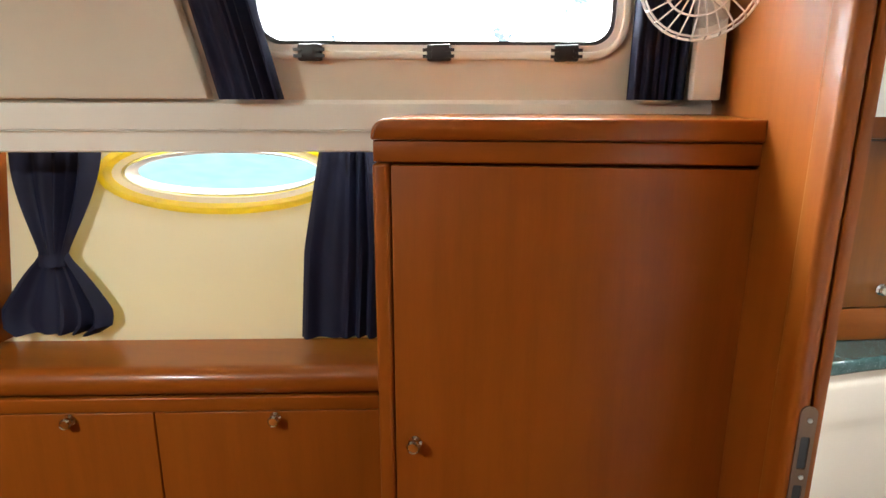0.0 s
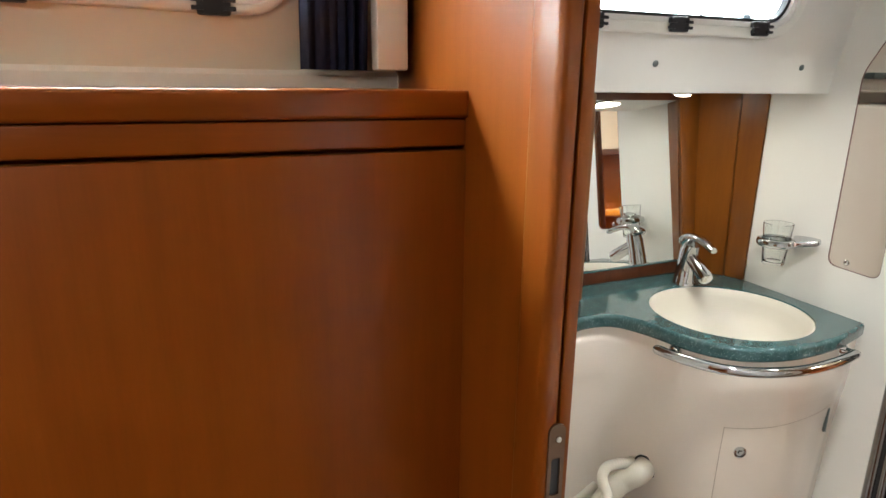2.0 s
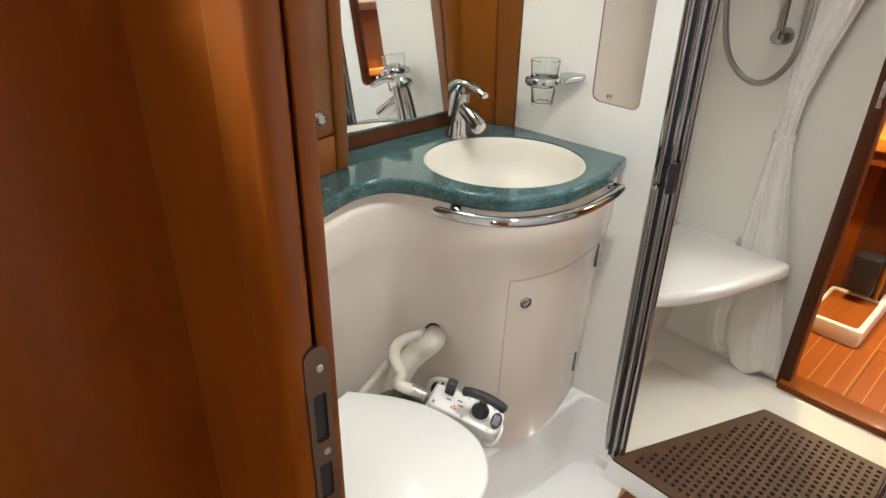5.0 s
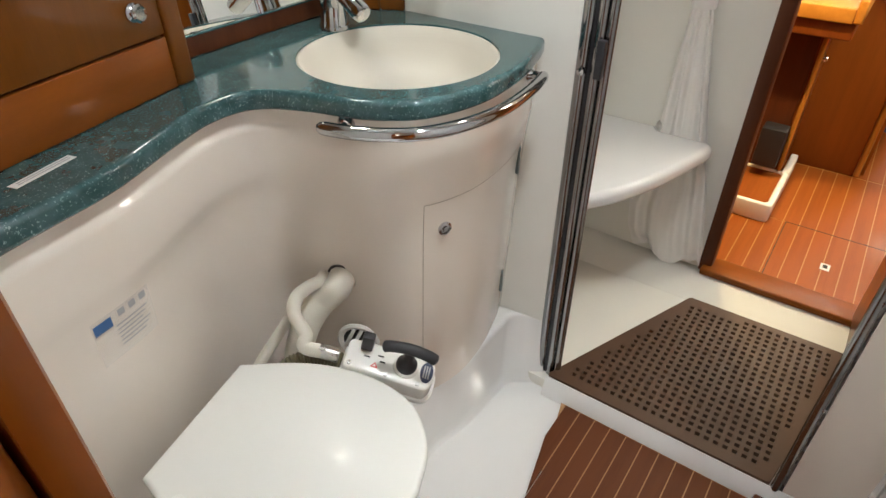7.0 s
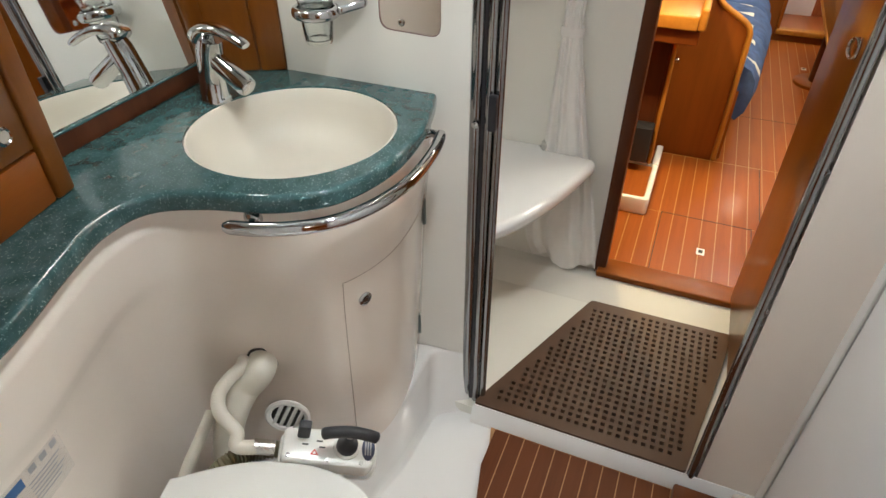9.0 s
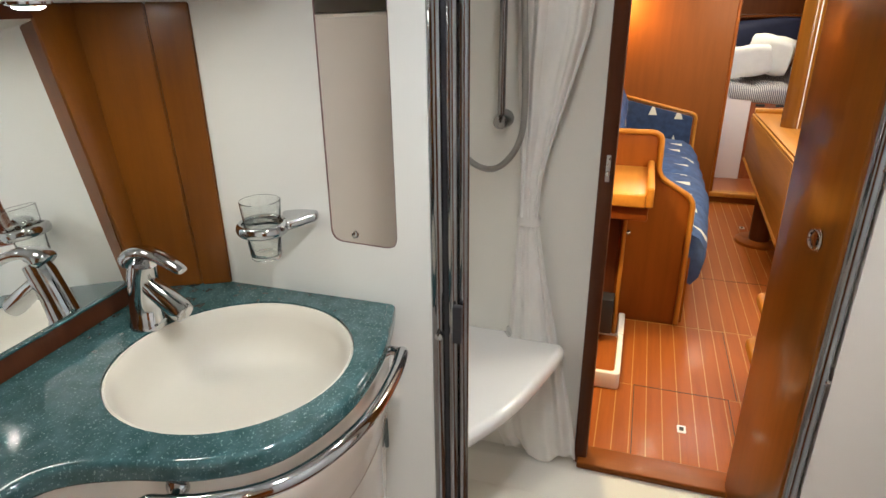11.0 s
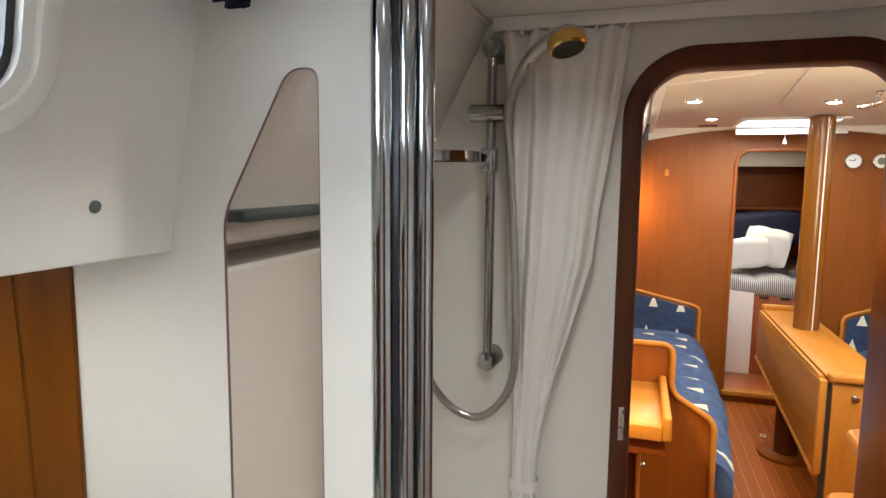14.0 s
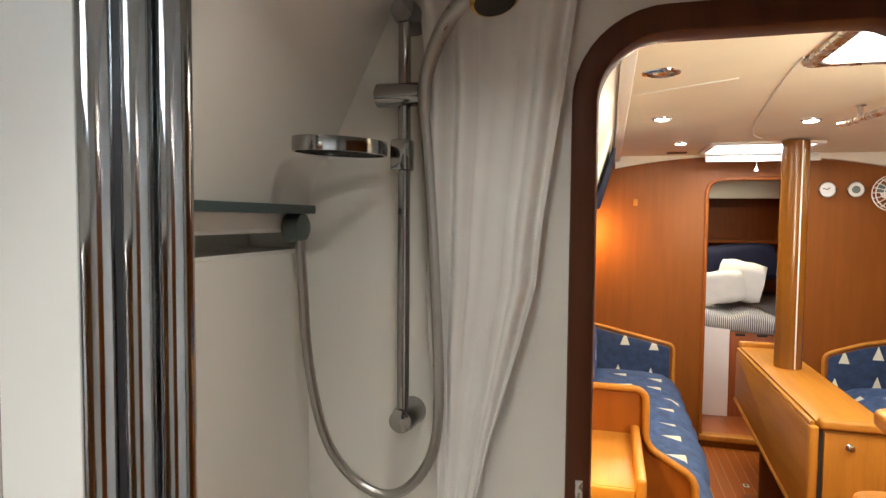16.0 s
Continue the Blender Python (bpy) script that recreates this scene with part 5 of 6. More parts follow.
for sx in (0.952, 1.402):
    z = 1.591
    single("screw_cap", turned([(0, 0), (0.0072, 0), (0.0072, 0.002), (0.005, 0.0035), (0, 0.0035)], (sx, head_side(sx, z), z), (0, -1, -0.2), 16), dull_grey, "small grey screw cap on the white moulding", "screw cap", group="screw caps")


def washroom_curtain():
    c = thing("curtain", "short navy curtain bunched at the end of the washroom window", "curtain", (1.43, 1.31, 1.826))
    rows = []
    for j in range(9):
        z = 1.819 + 0.015 * j
        row = []
        for k in range(57):
            f = k / 56
            x = 1.345 + 0.172 * f - 0.006 * j / 8
            row.append((x, head_side(x, z) - 0.072 + 0.012 * math.sin(2 * math.pi * 8 * f + 0.5 * math.sin(9 * f + j * 0.3)), z + 0.002 * math.sin(40 * f)))
        rows.append(row)
    piece("cloth", solid(grid(rows), 0.0015), navy, c, "", 80)
    piece("track", box(0.60, 1.521, 1.300, 1.314, 1.940, 1.9545, 0.002), plastic_white, c, "thin white curtain track")


washroom_curtain()

# sole of worn teak strips let into the white floor
sole = thing("floor_teak_sole", "worn dark teak sole with pale strips", "floor", (1.0, 0.75, -0.03))
tagged(sole, kind="structure")


piece("base", plate([(0.40, 0.378), (1.40, 0.378), (1.40, 0.512), (1.470, 0.512), (1.470, 1.030), (1.10, 0.935), (0.69, 0.845), (0.40, 0.835)], [], -0.032, -0.0195, MZ), holly_dark, sole)

# ---- shower ----
def grating():
    corners = [(1.502, 1.098), (2.092, 0.866), (2.098, 0.392), (1.502, 0.492)]
    z0, z1 = 0.006, 0.030
    g = thing("shower_grating", "brown plastic grating with small square holes in shower pan", "shower grating", (1.8, 0.72, z0))
    inner = [(1.532, 1.048), (2.062, 0.840), (2.068, 0.427), (1.532, 0.517)]
    pitch, hole = 0.0236, 0.0120

    def inside(x, y):
        n = len(inner)
        for i in range(n):
            (ax, ay), (bx, by) = inner[i], inner[(i + 1) % n]
            if (bx - ax) * (y - ay) - (by - ay) * (x - ax) > 0:
                return False
        return True
    verts, faces = [], []
    cells = set()
    for i in range(26):
        for j in range(30):
            x, y = 1.545 + i * pitch, 0.42 + j * pitch
            if inside(x, y):
                cells.add((i, j))
    for i, j in sorted(cells):
        x, y = 1.545 + i * pitch, 0.42 + j * pitch
        h, q = pitch / 2, hole / 2
        n = len(verts)
        for r, z in ((h, z1), (q, z1), (q, z0)):
            verts += [(x - r, y - r, z), (x + r, y - r, z), (x + r, y + r, z), (x - r, y + r, z)]
        for k in range(4):
            l = (k + 1) % 4
            faces += [(n + k, n + l, n + 4 + l, n + 4 + k), (n + 4 + k, n + 4 + l, n + 8 + l, n + 8 + k)]
    me = bpy.data.meshes.new("mesh_panel")
    me.from_pydata(verts, [], faces)
    me.materials.append(grate_plastic)
    ob = new("mesh_panel", me)
    under(ob, g)
    tagged(ob, "pierced panel")
    # surround with a stepped edge that meets the pierced cells
    edges = {}
    for (i, j) in cells:
        for k, (di, dj) in enumerate(((0, -1), (1, 0), (0, 1), (-1, 0))):
            if (i + di, j + dj) not in cells:
                a = ((i, j), (i + 1, j), (i + 1, j + 1), (i, j + 1))
                edges[a[k]] = a[(k + 1) % 4]
    start = next(iter(edges))
    loop, cur = [], start
    while True:
        loop.append((1.545 + (cur[0] - 0.5) * pitch, 0.42 + (cur[1] - 0.5) * pitch))
        cur = edges[cur]
        if cur == start:
            break
    piece("surround", plate(soften(corners, 0.012, 3), [loop], z0, z1, MZ), grate_plastic, g)
    # Dark sheet on the pale pan puts shade below the holes.
    piece("shade_sheet", plate(corners, [], 0.0045, 0.0052, MZ), dark_and_shade, g, "dark sheet that shades the holes")


grating()


def chrome_post(name, strips, z0, z1, label):
    p = thing(name, label, "shower post", (strips[0][0], strips[0][1], z0))
    for x, y, r, mat in strips:
        piece("profile", tube([(x, y, z0), (x, y, z1)], r, 20), mat, p)
    return p


post = chrome_post("shower_post", [(1.534, 1.134, 0.0145, dark_reflecting_chrome), (1.532, 1.104, 0.0105, dark_reflecting_chrome), (1.540, 1.0855, 0.0105, dark_reflecting_chrome)], 0.005, 1.97, "polished chrome shower door post with folded profiles")
# Black strip stands in for the dark gap between the profiles.
piece("channel", box(1.529, 1.548, 1.094, 1.122, 0.005, 1.97, 0.001), black, post, "black strip for the gap between the profiles")
piece("catch", box(1.510, 1.526, 1.082, 1.100, 0.905, 0.985, 0.003), black, post, "black plastic door catch")
piece("stud", turned([(0, 0), (0.008, 0), (0.008, 0.012), (0, 0.014)], (1.522, 1.128, 0.915), (-1, 0, 0), 14), chrome, post)
post2 = chrome_post("shower_post", [(1.503, 0.478, 0.0105, dark_reflecting_chrome), (1.520, 0.468, 0.0105, steel)], 0.007, 1.97, "slim polished shower door post beside the white return")
for z in (0.32, 0.62, 0.95, 1.3):
    piece("rivet", turned([(0, 0), (0.006, 0), (0.004, 0.004), (0, 0.005)], (1.498, 0.470, z), (-1, 0.1, 0), 12), chrome, post2)


def shower_seat():
    edge = smooth_line([(1.549, 1.262, 0), (1.62, 1.188, 0), (1.70, 1.122, 0), (1.80, 1.062, 0), (1.92, 1.013, 0), (2.05, 0.976, 0), (2.15, 0.951, 0), (2.190, 0.946, 0), (2.210, 0.962, 0), (2.213, 1.0, 0)], 5)
    top = [(p.x, p.y) for p in edge] + [(2.213, 1.12), (2.246, 1.14), (2.246, 1.372), (1.549, 1.372)]
    s = thing("corner_bench", "white moulded corner seat of the shower", "bench", (1.9, 1.2, 0.44))
    piece("seat", plate(top, [], 0.476, 0.527, MZ, 0.021, 6), floor_gelcoat, s, "", 60)
    rows = []
    for z, d in ((0.47, 0.03), (0.42, 0.09), (0.30, 0.16), (0.05, 0.20), (0.004, 0.15)):
        rows.append([(1.549, 1.285 + d * 0.4, z), (1.70, 1.20 + d * 0.8, z), (1.85, 1.15 + d, z), (2.02, 1.12 + d * 1.1, z), (2.20, 1.12 + d * 1.1, z), (2.246, 1.14 + d, z)])
    piece("support", grid(rows), gelcoat, s, "moulded recess under the seat", 60)
    piece("drain_stub", turned([(0, 0), (0.018, 0), (0.018, 0.02), (0.012, 0.026), (0, 0.026)], (2.225, 1.122, 0.527), (-0.3, -0.2, 1), 16), steel, s)


shower_seat()


def shower_rail():
    r = thing("shower_rail", "chrome shower riser rail with sliding holder and soap ring", "shower rail", (2.2, 1.166, 1.18))
    x, y = 2.196, 1.166
    piece("bar", tube([(x, y, 1.21), (x, y, 1.90)], 0.0105, 18), dark_reflecting_chrome, r)
    for z in (1.212, 1.905):
        piece("bracket", tube([(2.249, y, z), (2.24, y, z), (2.20, y, z), (2.185, y, z)], [0.026, 0.024, 0.023, 0.019], 20), dark_reflecting_chrome, r)
        piece("cap", turned([(0.0, 0), (0.021, 0), (0.020, 0.006), (0.006, 0.008), (0, 0.008)], (2.187, y, z), (-1, 0, 0), 20), dark_reflecting_chrome, r)
    piece("slider", tube([(x - 0.005, y + 0.048, 1.766), (x - 0.005, y + 0.045, 1.766), (x - 0.004, y - 0.03, 1.766), (x - 0.004, y - 0.035, 1.766)], [0.016, 0.020, 0.020, 0.016], 20), dark_reflecting_chrome, r, "chrome sliding holder")
    c = Vector((2.113, 1.243, 1.672))
    rows = []
    for a in [2 * math.pi * k / 36 for k in range(37)]:
        p = [c + Vector(((0.078 + o) * math.cos(a), (0.045 + o) * math.sin(a), h)) for o, h in ((0.0, 0.011), (0.004, 0.011), (0.005, 0.0), (0.004, -0.011), (0.0, -0.011))]
        rot = Matrix.Rotation(radians(-35), 3, "Z")
        rows.append([c + rot @ (q - c) for q in p])
    piece("soap_ring", grid(rows, True), dark_reflecting_chrome, r, "oval chrome soap-dish ring")
    piece("ring_clamp", box(x - 0.018, x + 0.014, y - 0.014, y + 0.020, 1.64, 1.692, 0.004), dark_reflecting_chrome, r)
    h = thing("hand_shower", "chrome hand shower with a brass-ringed rose", "shower head", (2.1, 1.06, 1.75))
    hand = smooth_line([(2.178, 1.126, 1.735), (2.165, 1.118, 1.79), (2.150, 1.095, 1.84), (2.133, 1.068, 1.872), (2.118, 1.034, 1.895), (2.11, 1.008, 1.903)], 6)
    piece("handle", tube(hand, [0.0105 + 0.00018 * k for k in range(len(hand))], 16), hose_steel, h, "", 60)
    ax = Vector((-0.28, -0.26, -0.92)).normalized()
    hd = Vector((2.108, 1.002, 1.900))
    piece("rose", turned([(0, -0.016), (0.020, -0.014), (0.032, -0.004), (0.034, 0.004)], tuple(hd), ax, 28), steel, h, "", 60)
    turn = Vector((0, 0, 1)).rotation_difference(ax)
    ringb = grid([[hd + turn @ Vector(((r + (0.0008 if j % 2 else 0)) * math.cos(math.pi * j / 48), (r + (0.0008 if j % 2 else 0)) * math.sin(math.pi * j / 48), h)) for j in range(96)] for r, h in ((0.033, 0.003), (0.0362, 0.006), (0.0362, 0.026), (0.031, 0.029))], True)
    piece("ring", ringb, brass, h, "ribbed brass ring")
    piece("face", turned([(0, 0.026), (0.026, 0.027), (0.032, 0.0285)], tuple(hd), ax, 28), dark_and_shade, h, "dark spray face")
    hz = smooth_line([(2.178, 1.126, 1.738), (2.180, 1.118, 1.65), (2.184, 1.106, 1.45), (2.190, 1.100, 1.26), (2.196, 1.112, 1.16), (2.202, 1.155, 1.092), (2.200, 1.205, 1.072), (2.195, 1.262, 1.10), (2.185, 1.308, 1.17), (2.176, 1.335, 1.30), (2.172, 1.345, 1.45), (2.172, 1.350, 1.535)], 10)
    single("shower_hose", tube(hz, [0.0088 + (0.0006 if k % 2 else 0) for k in range(len(hz))], 10), hose_steel, "flexible metal shower hose hanging in a loop", "hose")
    rl = thing("grab_shelf", "narrow dark grey shelf rail on the shower wall with hose outlet", "shelf rail", (1.9, 1.36, 1.57))
    piece("shelf", box(1.549, 2.205, 1.335, 1.378, 1.566, 1.581, 0.003), paint("slate_green", (0.045, 0.075, 0.075), 0.4), rl)
    piece("outlet", turned([(0, 0), (0.024, 0), (0.026, 0.006), (0.024, 0.030), (0.014, 0.036), (0, 0.036)], (2.172, 1.372, 1.542), (0, -1, 0), 22), dull_grey, rl, "dark hose outlet")


shower_rail()


def shower_curtain():
    c = thing("shower_curtain", "white shower curtain gathered and tied beside the doorway", "shower curtain", (2.2, 1.03, 0.06))
    keys = [(1.952, 0.878, 1.150), (1.77, 0.902, 1.132), (1.56, 0.932, 1.130), (1.45, 0.942, 1.130), (1.35, 0.968, 1.127), (1.18, 1.016, 1.112), (1.05, 1.045, 1.108), (0.95, 1.050, 1.108), (0.92, 1.048, 1.108), (0.82, 1.030, 1.114), (0.72, 1.010, 1.120), (0.52, 0.966, 1.128), (0.36, 0.930, 1.150), (0.24, 0.905, 1.170), (0.15, 0.890, 1.160), (0.075, 0.885, 1.125)]

    def span(z):
        for (za, a0, b0), (zb, a1, b1) in zip(keys, keys[1:]):
            if za >= z >= zb:
                f = (za - z) / (za - zb)
                return a0 + (a1 - a0) * f, b0 + (b1 - b0) * f
        return keys[-1][1:]
    rows = []
    n = 150
    zs = [1.937 - k * (1.937 - 0.075) / 80 for k in range(81)]
    for z in zs:
        a, b = span(z)
        row = []
        open_ = min(abs(z - 0.93) / 0.45, 1)
        for k in range(n + 1):
            f = k / n
            drift = 0.9 * math.sin(4.1 * f + 0.7 * z) + 0.25 * math.sin(9 * f - 1.1 * z)
            w = math.sin(2 * math.pi * 4.2 * f + drift)
            ridge = math.copysign(abs(w) ** (0.75 if z > 1.3 else 1.0), w)
            size = 0.55 + 0.45 * math.sin(8.3 * f + 1.1)
            d = (0.005 + 0.015 * open_) * (1 - 0.55 * max(0, min(1, (0.6 - z) / 0.3))) * ridge * size + 0.0035 * math.sin(31 * f + 2.2 * z) * math.sin(5 * f + z) + 0.0025 * math.sin(17 * f + 7 * z) * math.sin(3.7 * z)
            bulge = -0.022 * max(0, 1 - abs(z - 0.2) / 0.3) * math.sin(math.pi * min(f * 1.1, 1))
            hem = 0.022 * math.sin(9 * f + 0.5) if z < 0.1 else 0
            edge = -0.014 * math.exp(-(f / 0.05) ** 2)
            row.append((2.214 + d + bulge + edge, a + (b - a) * f, z + hem))
        rows.append(row)
    piece("cloth", solid(grid(rows), 0.0012), white_cloth, c, "", 80)
    tb = [[(2.214 + 0.026 * math.cos(t), 1.079 + 0.035 * math.sin(t), z) for t in [2 * math.pi * k / 18 for k in range(18)]] for z in (0.910, 0.915, 0.930, 0.936)]
    piece("tieback", grid(tb, True), white_cloth, c)
    t = thing("curtain_track", "thin white curtain track under the shower ceiling", "curtain track", (2.2, 0.8, 1.955))
    piece("track", box(2.206, 2.222, 0.36, 1.17, 1.942, 1.9715, 0.002), plastic_white, t)
    for k in range(9):
        piece("glider", box(2.208, 2.220, 0.885 + 0.031 * k, 0.893 + 0.031 * k, 1.931, 1.943, 0.001), plastic_white, t)


shower_curtain()


def open_door():
    d = thing("door", "varnished cherry door standing open against the shower wall", "door", (2.23, 0.39, 0.09))
    # Leaf uses the cherry copy darkened for shade.
    piece("leaf", box(1.742, 2.232, 0.388, 0.418, 0.085, 1.842, 0.006, 3), wood_shaded, d)
    lt = piece("latch", turned([(0, 0), (0.022, 0), (0.024, 0.003), (0.020, 0.006), (0, 0.006)], (1.882, 0.418, 1.056), (0, 1, 0), 24), chrome, d, "chrome ring latch")
    under(part("ring", tube(smooth_line([(1.882 + 0.018 * math.cos(a), 0.427 + 0.006 * math.cos(a), 1.056 + 0.02 * math.sin(a)) for a in [2 * math.pi * k / 12 for k in range(12)]], 3, True), 0.0035, 8), chrome), lt)


open_door()
# edge of dark wood inside the washroom doorway threshold
single("sole_block", box(1.37, 1.472, 0.385, 0.514, -0.03, 0.010, 0.006), teak_dark, "worn teak corner block beside the sole", "wood block")

# teak strips of the sole
for k in range(15):
    y0 = 0.381 + k * 0.0455
    y1 = y0 + 0.0425
    if y1 > 1.048:
        break
    xb = 1.398 if y0 < 0.51 else 1.468
    xa0 = max(0.402, 1.474 - (1.046 - y0) / 0.235 if y0 > 0.86 else 0.402)
    xa1 = max(0.402, 1.474 - (1.046 - y1) / 0.235 if y1 > 0.86 else 0.402)
    piece("plank", plate([(xa0, y0), (xb, y0), (xb, y1), (min(xa1, xb - 0.004), y1)], [], -0.024, -0.019, MZ), teak_dark, sole)

# ---- saloon ----
def chart_table():
    c = thing("chart_table", "pale varnished chart table with a rounded fiddle rail", "table", (3.2, 0.95, 0.0))
    piece("top", box(2.965, 3.425, 0.735, 1.35, 0.785, 0.805, 0.002), wood_pale, c)
    piece("fiddle", box(2.952, 3.425, 0.712, 0.742, 0.752, 0.838, 0.010, 4), wood_pale, c, "rounded fiddle rail", 60)
    piece("front_edge", box(2.952, 2.9645, 0.7425, 1.35, 0.752, 0.8045, 0.005, 3), wood_pale, c)
    piece("apron", box(2.972, 3.425, 0.728, 1.35, 0.690, 0.7845, 0.006, 3), wood_red, c, "darker drawer front")
    piece("pedestal", box(3.125, 3.425, 0.812, 1.35, 0.0, 0.689, 0.008, 3), wood_red, c)
    piece("corner_post", box(3.102, 3.1245, 0.802, 0.820, 0.083, 0.689, 0.006, 3), wood_pale_v, c, "pale rounded corner post")
    # Thin dark sheet stands in for the shade in the knee space.
    piece("recess", box(3.119, 3.1245, 0.83, 0.95, 0.10, 0.66), wood_dark, c, "dark sheet for the shade in the knee space")
    piece("vent_box", box(3.03, 3.118, 0.822, 0.92, 0.12, 0.29, 0.006), black, c, "black instrument box")
    knob(c, (3.17, 0.812, 0.565), (0, -1, 0), 0.012)


chart_table()
bin_ = thing("floor_locker", "white moulded step with a teak inset beside the chart table", "step", (2.95, 0.86, 0.0))
piece("rim", plate(rounded(2.775, 3.12, 0.765, 0.98, 0.02), [rounded(2.797, 3.11, 0.790, 0.965, 0.018)], 0.0, 0.082, MZ, 0.008, 3), plastic_white, bin_, "white moulded rim")
piece("rim_side", box(3.1205, 3.335, 0.765, 0.797, 0.0, 0.082, 0.008, 3), plastic_white, bin_)
piece("inset", box(2.798, 3.109, 0.791, 0.964, 0.0, 0.070), teak, bin_, "teak inset")


def settee(sign, name_y0, x0, x1, label):
    """A settee along the hull: base, bulging seat cushions, backrest and end panels."""
    s = thing("settee", label, "settee", ((x0 + x1) / 2, sign * 0.9 if sign > 0 else -1.0, 0.0), "settees")
    y0 = name_y0

    def Y(d, x=None):
        bow = 0.0 if x is None or sign < 0 else -0.070 * min(1, max(0, (x - 3.5) / 0.8))
        return y0 + sign * d + bow
    base = box(x0, x1, min(Y(0.06), Y(0.75)), max(Y(0.06), Y(0.75)), 0.0, 0.36, 0.004)
    piece("base", base, wood_x, s, "varnished base")
    count = 4
    for k in range(count):
        a, b = x0 + (x1 - x0) * k / count + 0.002, x0 + (x1 - x0) * (k + 1) / count - 0.002
        rows = []
        for i in range(13):
            f = i / 12
            x = a + (b - a) * f
            puff = 0.014 * (1 - (2 * f - 1) ** 6) - 0.006 * math.exp(-((f - 0.5) / 0.08) ** 2)
            prof = [(0.60, 0.46), (0.60, 0.500 + puff), (0.42, 0.508 + puff), (0.22, 0.505 + puff), (0.10, 0.492 + puff), (0.035 - puff * 0.6, 0.46), (0.004 - puff, 0.41), (0.0 - puff, 0.34), (0.012 - puff * 0.6, 0.26), (0.045, 0.215), (0.08, 0.23), (0.09, 0.36)]
            rows.append([(x, Y(d, x), z) for d, z in prof])
        bm = grid(rows)
        for row in (rows[0], rows[-1]):
            bm.faces.new([bm.verts.new(p) for p in row])
        piece("seat_cushion", bm, sail_cloth_top, s, "blue cushion printed with small pale sails", 70)
        rows = []
        for i in range(9):
            f = i / 8
            x = a + (b - a) * f
            puff = 0.012 * (1 - (2 * f - 1) ** 6)
            prof = [(0.72, 0.50), (0.50 - puff, 0.52), (0.47 - puff, 0.60), (0.48 - puff, 0.80), (0.51, 0.875 + puff), (0.56, 0.90 + puff), (0.62, 0.88), (0.72, 0.86)]
            rows.append([(x, Y(d), z) for d, z in prof])
        piece("back_cushion", grid(rows), sail_cloth_side, s, "blue back cushion", 70)
    return s


settee(1, 0.432, 3.465, 5.60, "blue upholstered settee with small pale sails along the hull")
settee(-1, -0.60, 3.9, 5.60, "blue upholstered settee opposite, printed with pale sails")


def end_panel(outline, x0, x1, inlay, label):
    e = thing("settee_end", label, "settee end", (x0, sum(p[0] for p in outline) / len(outline), 0.0), "settee ends")
    cy2 = sum(p[0] for p in outline) / len(outline)
    cz2 = sum(p[1] for p in outline) / len(outline)
    soft = soften(outline, 0.045, 5)
    piece("panel", plate(soft, [], x0, x1, MX, 0.004), wood_v, e)
    rim = [(p[0], p[1]) for p in soft]
    low = min(p[1] for p in rim) + 0.06
    run = [p for p in rim if p[1] > low and abs(p[0]) < 1.36]
    run.sort(key=lambda p: math.atan2(p[1] - cz2, p[0] - cy2 * 1.3))
    foot = run[-1] if abs(run[-1][0]) < abs(run[0][0]) else run[0]
    run = [(foot[0], low - 0.05)] + run[::-1] if foot == run[-1] else run[::-1] + [(foot[0], low - 0.05)]
    piece("edge", tube([(x0 - 0.002, p[0], p[1]) for p in run], 0.013, 8), wood_pale_v, e, "pale rounded edge", 60)
    if inlay:
        piece("upholstery", plate([(p.x, p.y) for p in inset([Vector((p[0], p[1], 0)) for p in rim], 0.024)], [], x0 - 0.012, x0 - 0.002, MX, 0.005, 3), sail_cloth_end, e, "blue printed upholstery")
    return e


end_panel([(0.512, 0.0), (1.40, 0.0), (1.40, 0.965), (0.692, 0.965), (0.690, 0.765), (0.522, 0.665)][::1], 3.43, 3.462, False, "varnished settee end panel with a stepped rounded top")
end_panel([(0.385, 0.06), (1.40, 0.06), (1.40, 0.86), (0.90, 0.815), (0.70, 0.77), (0.385, 0.70)], 5.612, 5.648, True, "rounded settee end on the forward bulkhead, blue upholstery")
end_panel([(-1.45, 0.06), (-0.53, 0.06), (-0.53, 0.70), (-0.75, 0.78), (-0.95, 0.82), (-1.45, 0.86)], 5.612, 5.648, True, "rounded settee end on the forward bulkhead, blue upholstery")


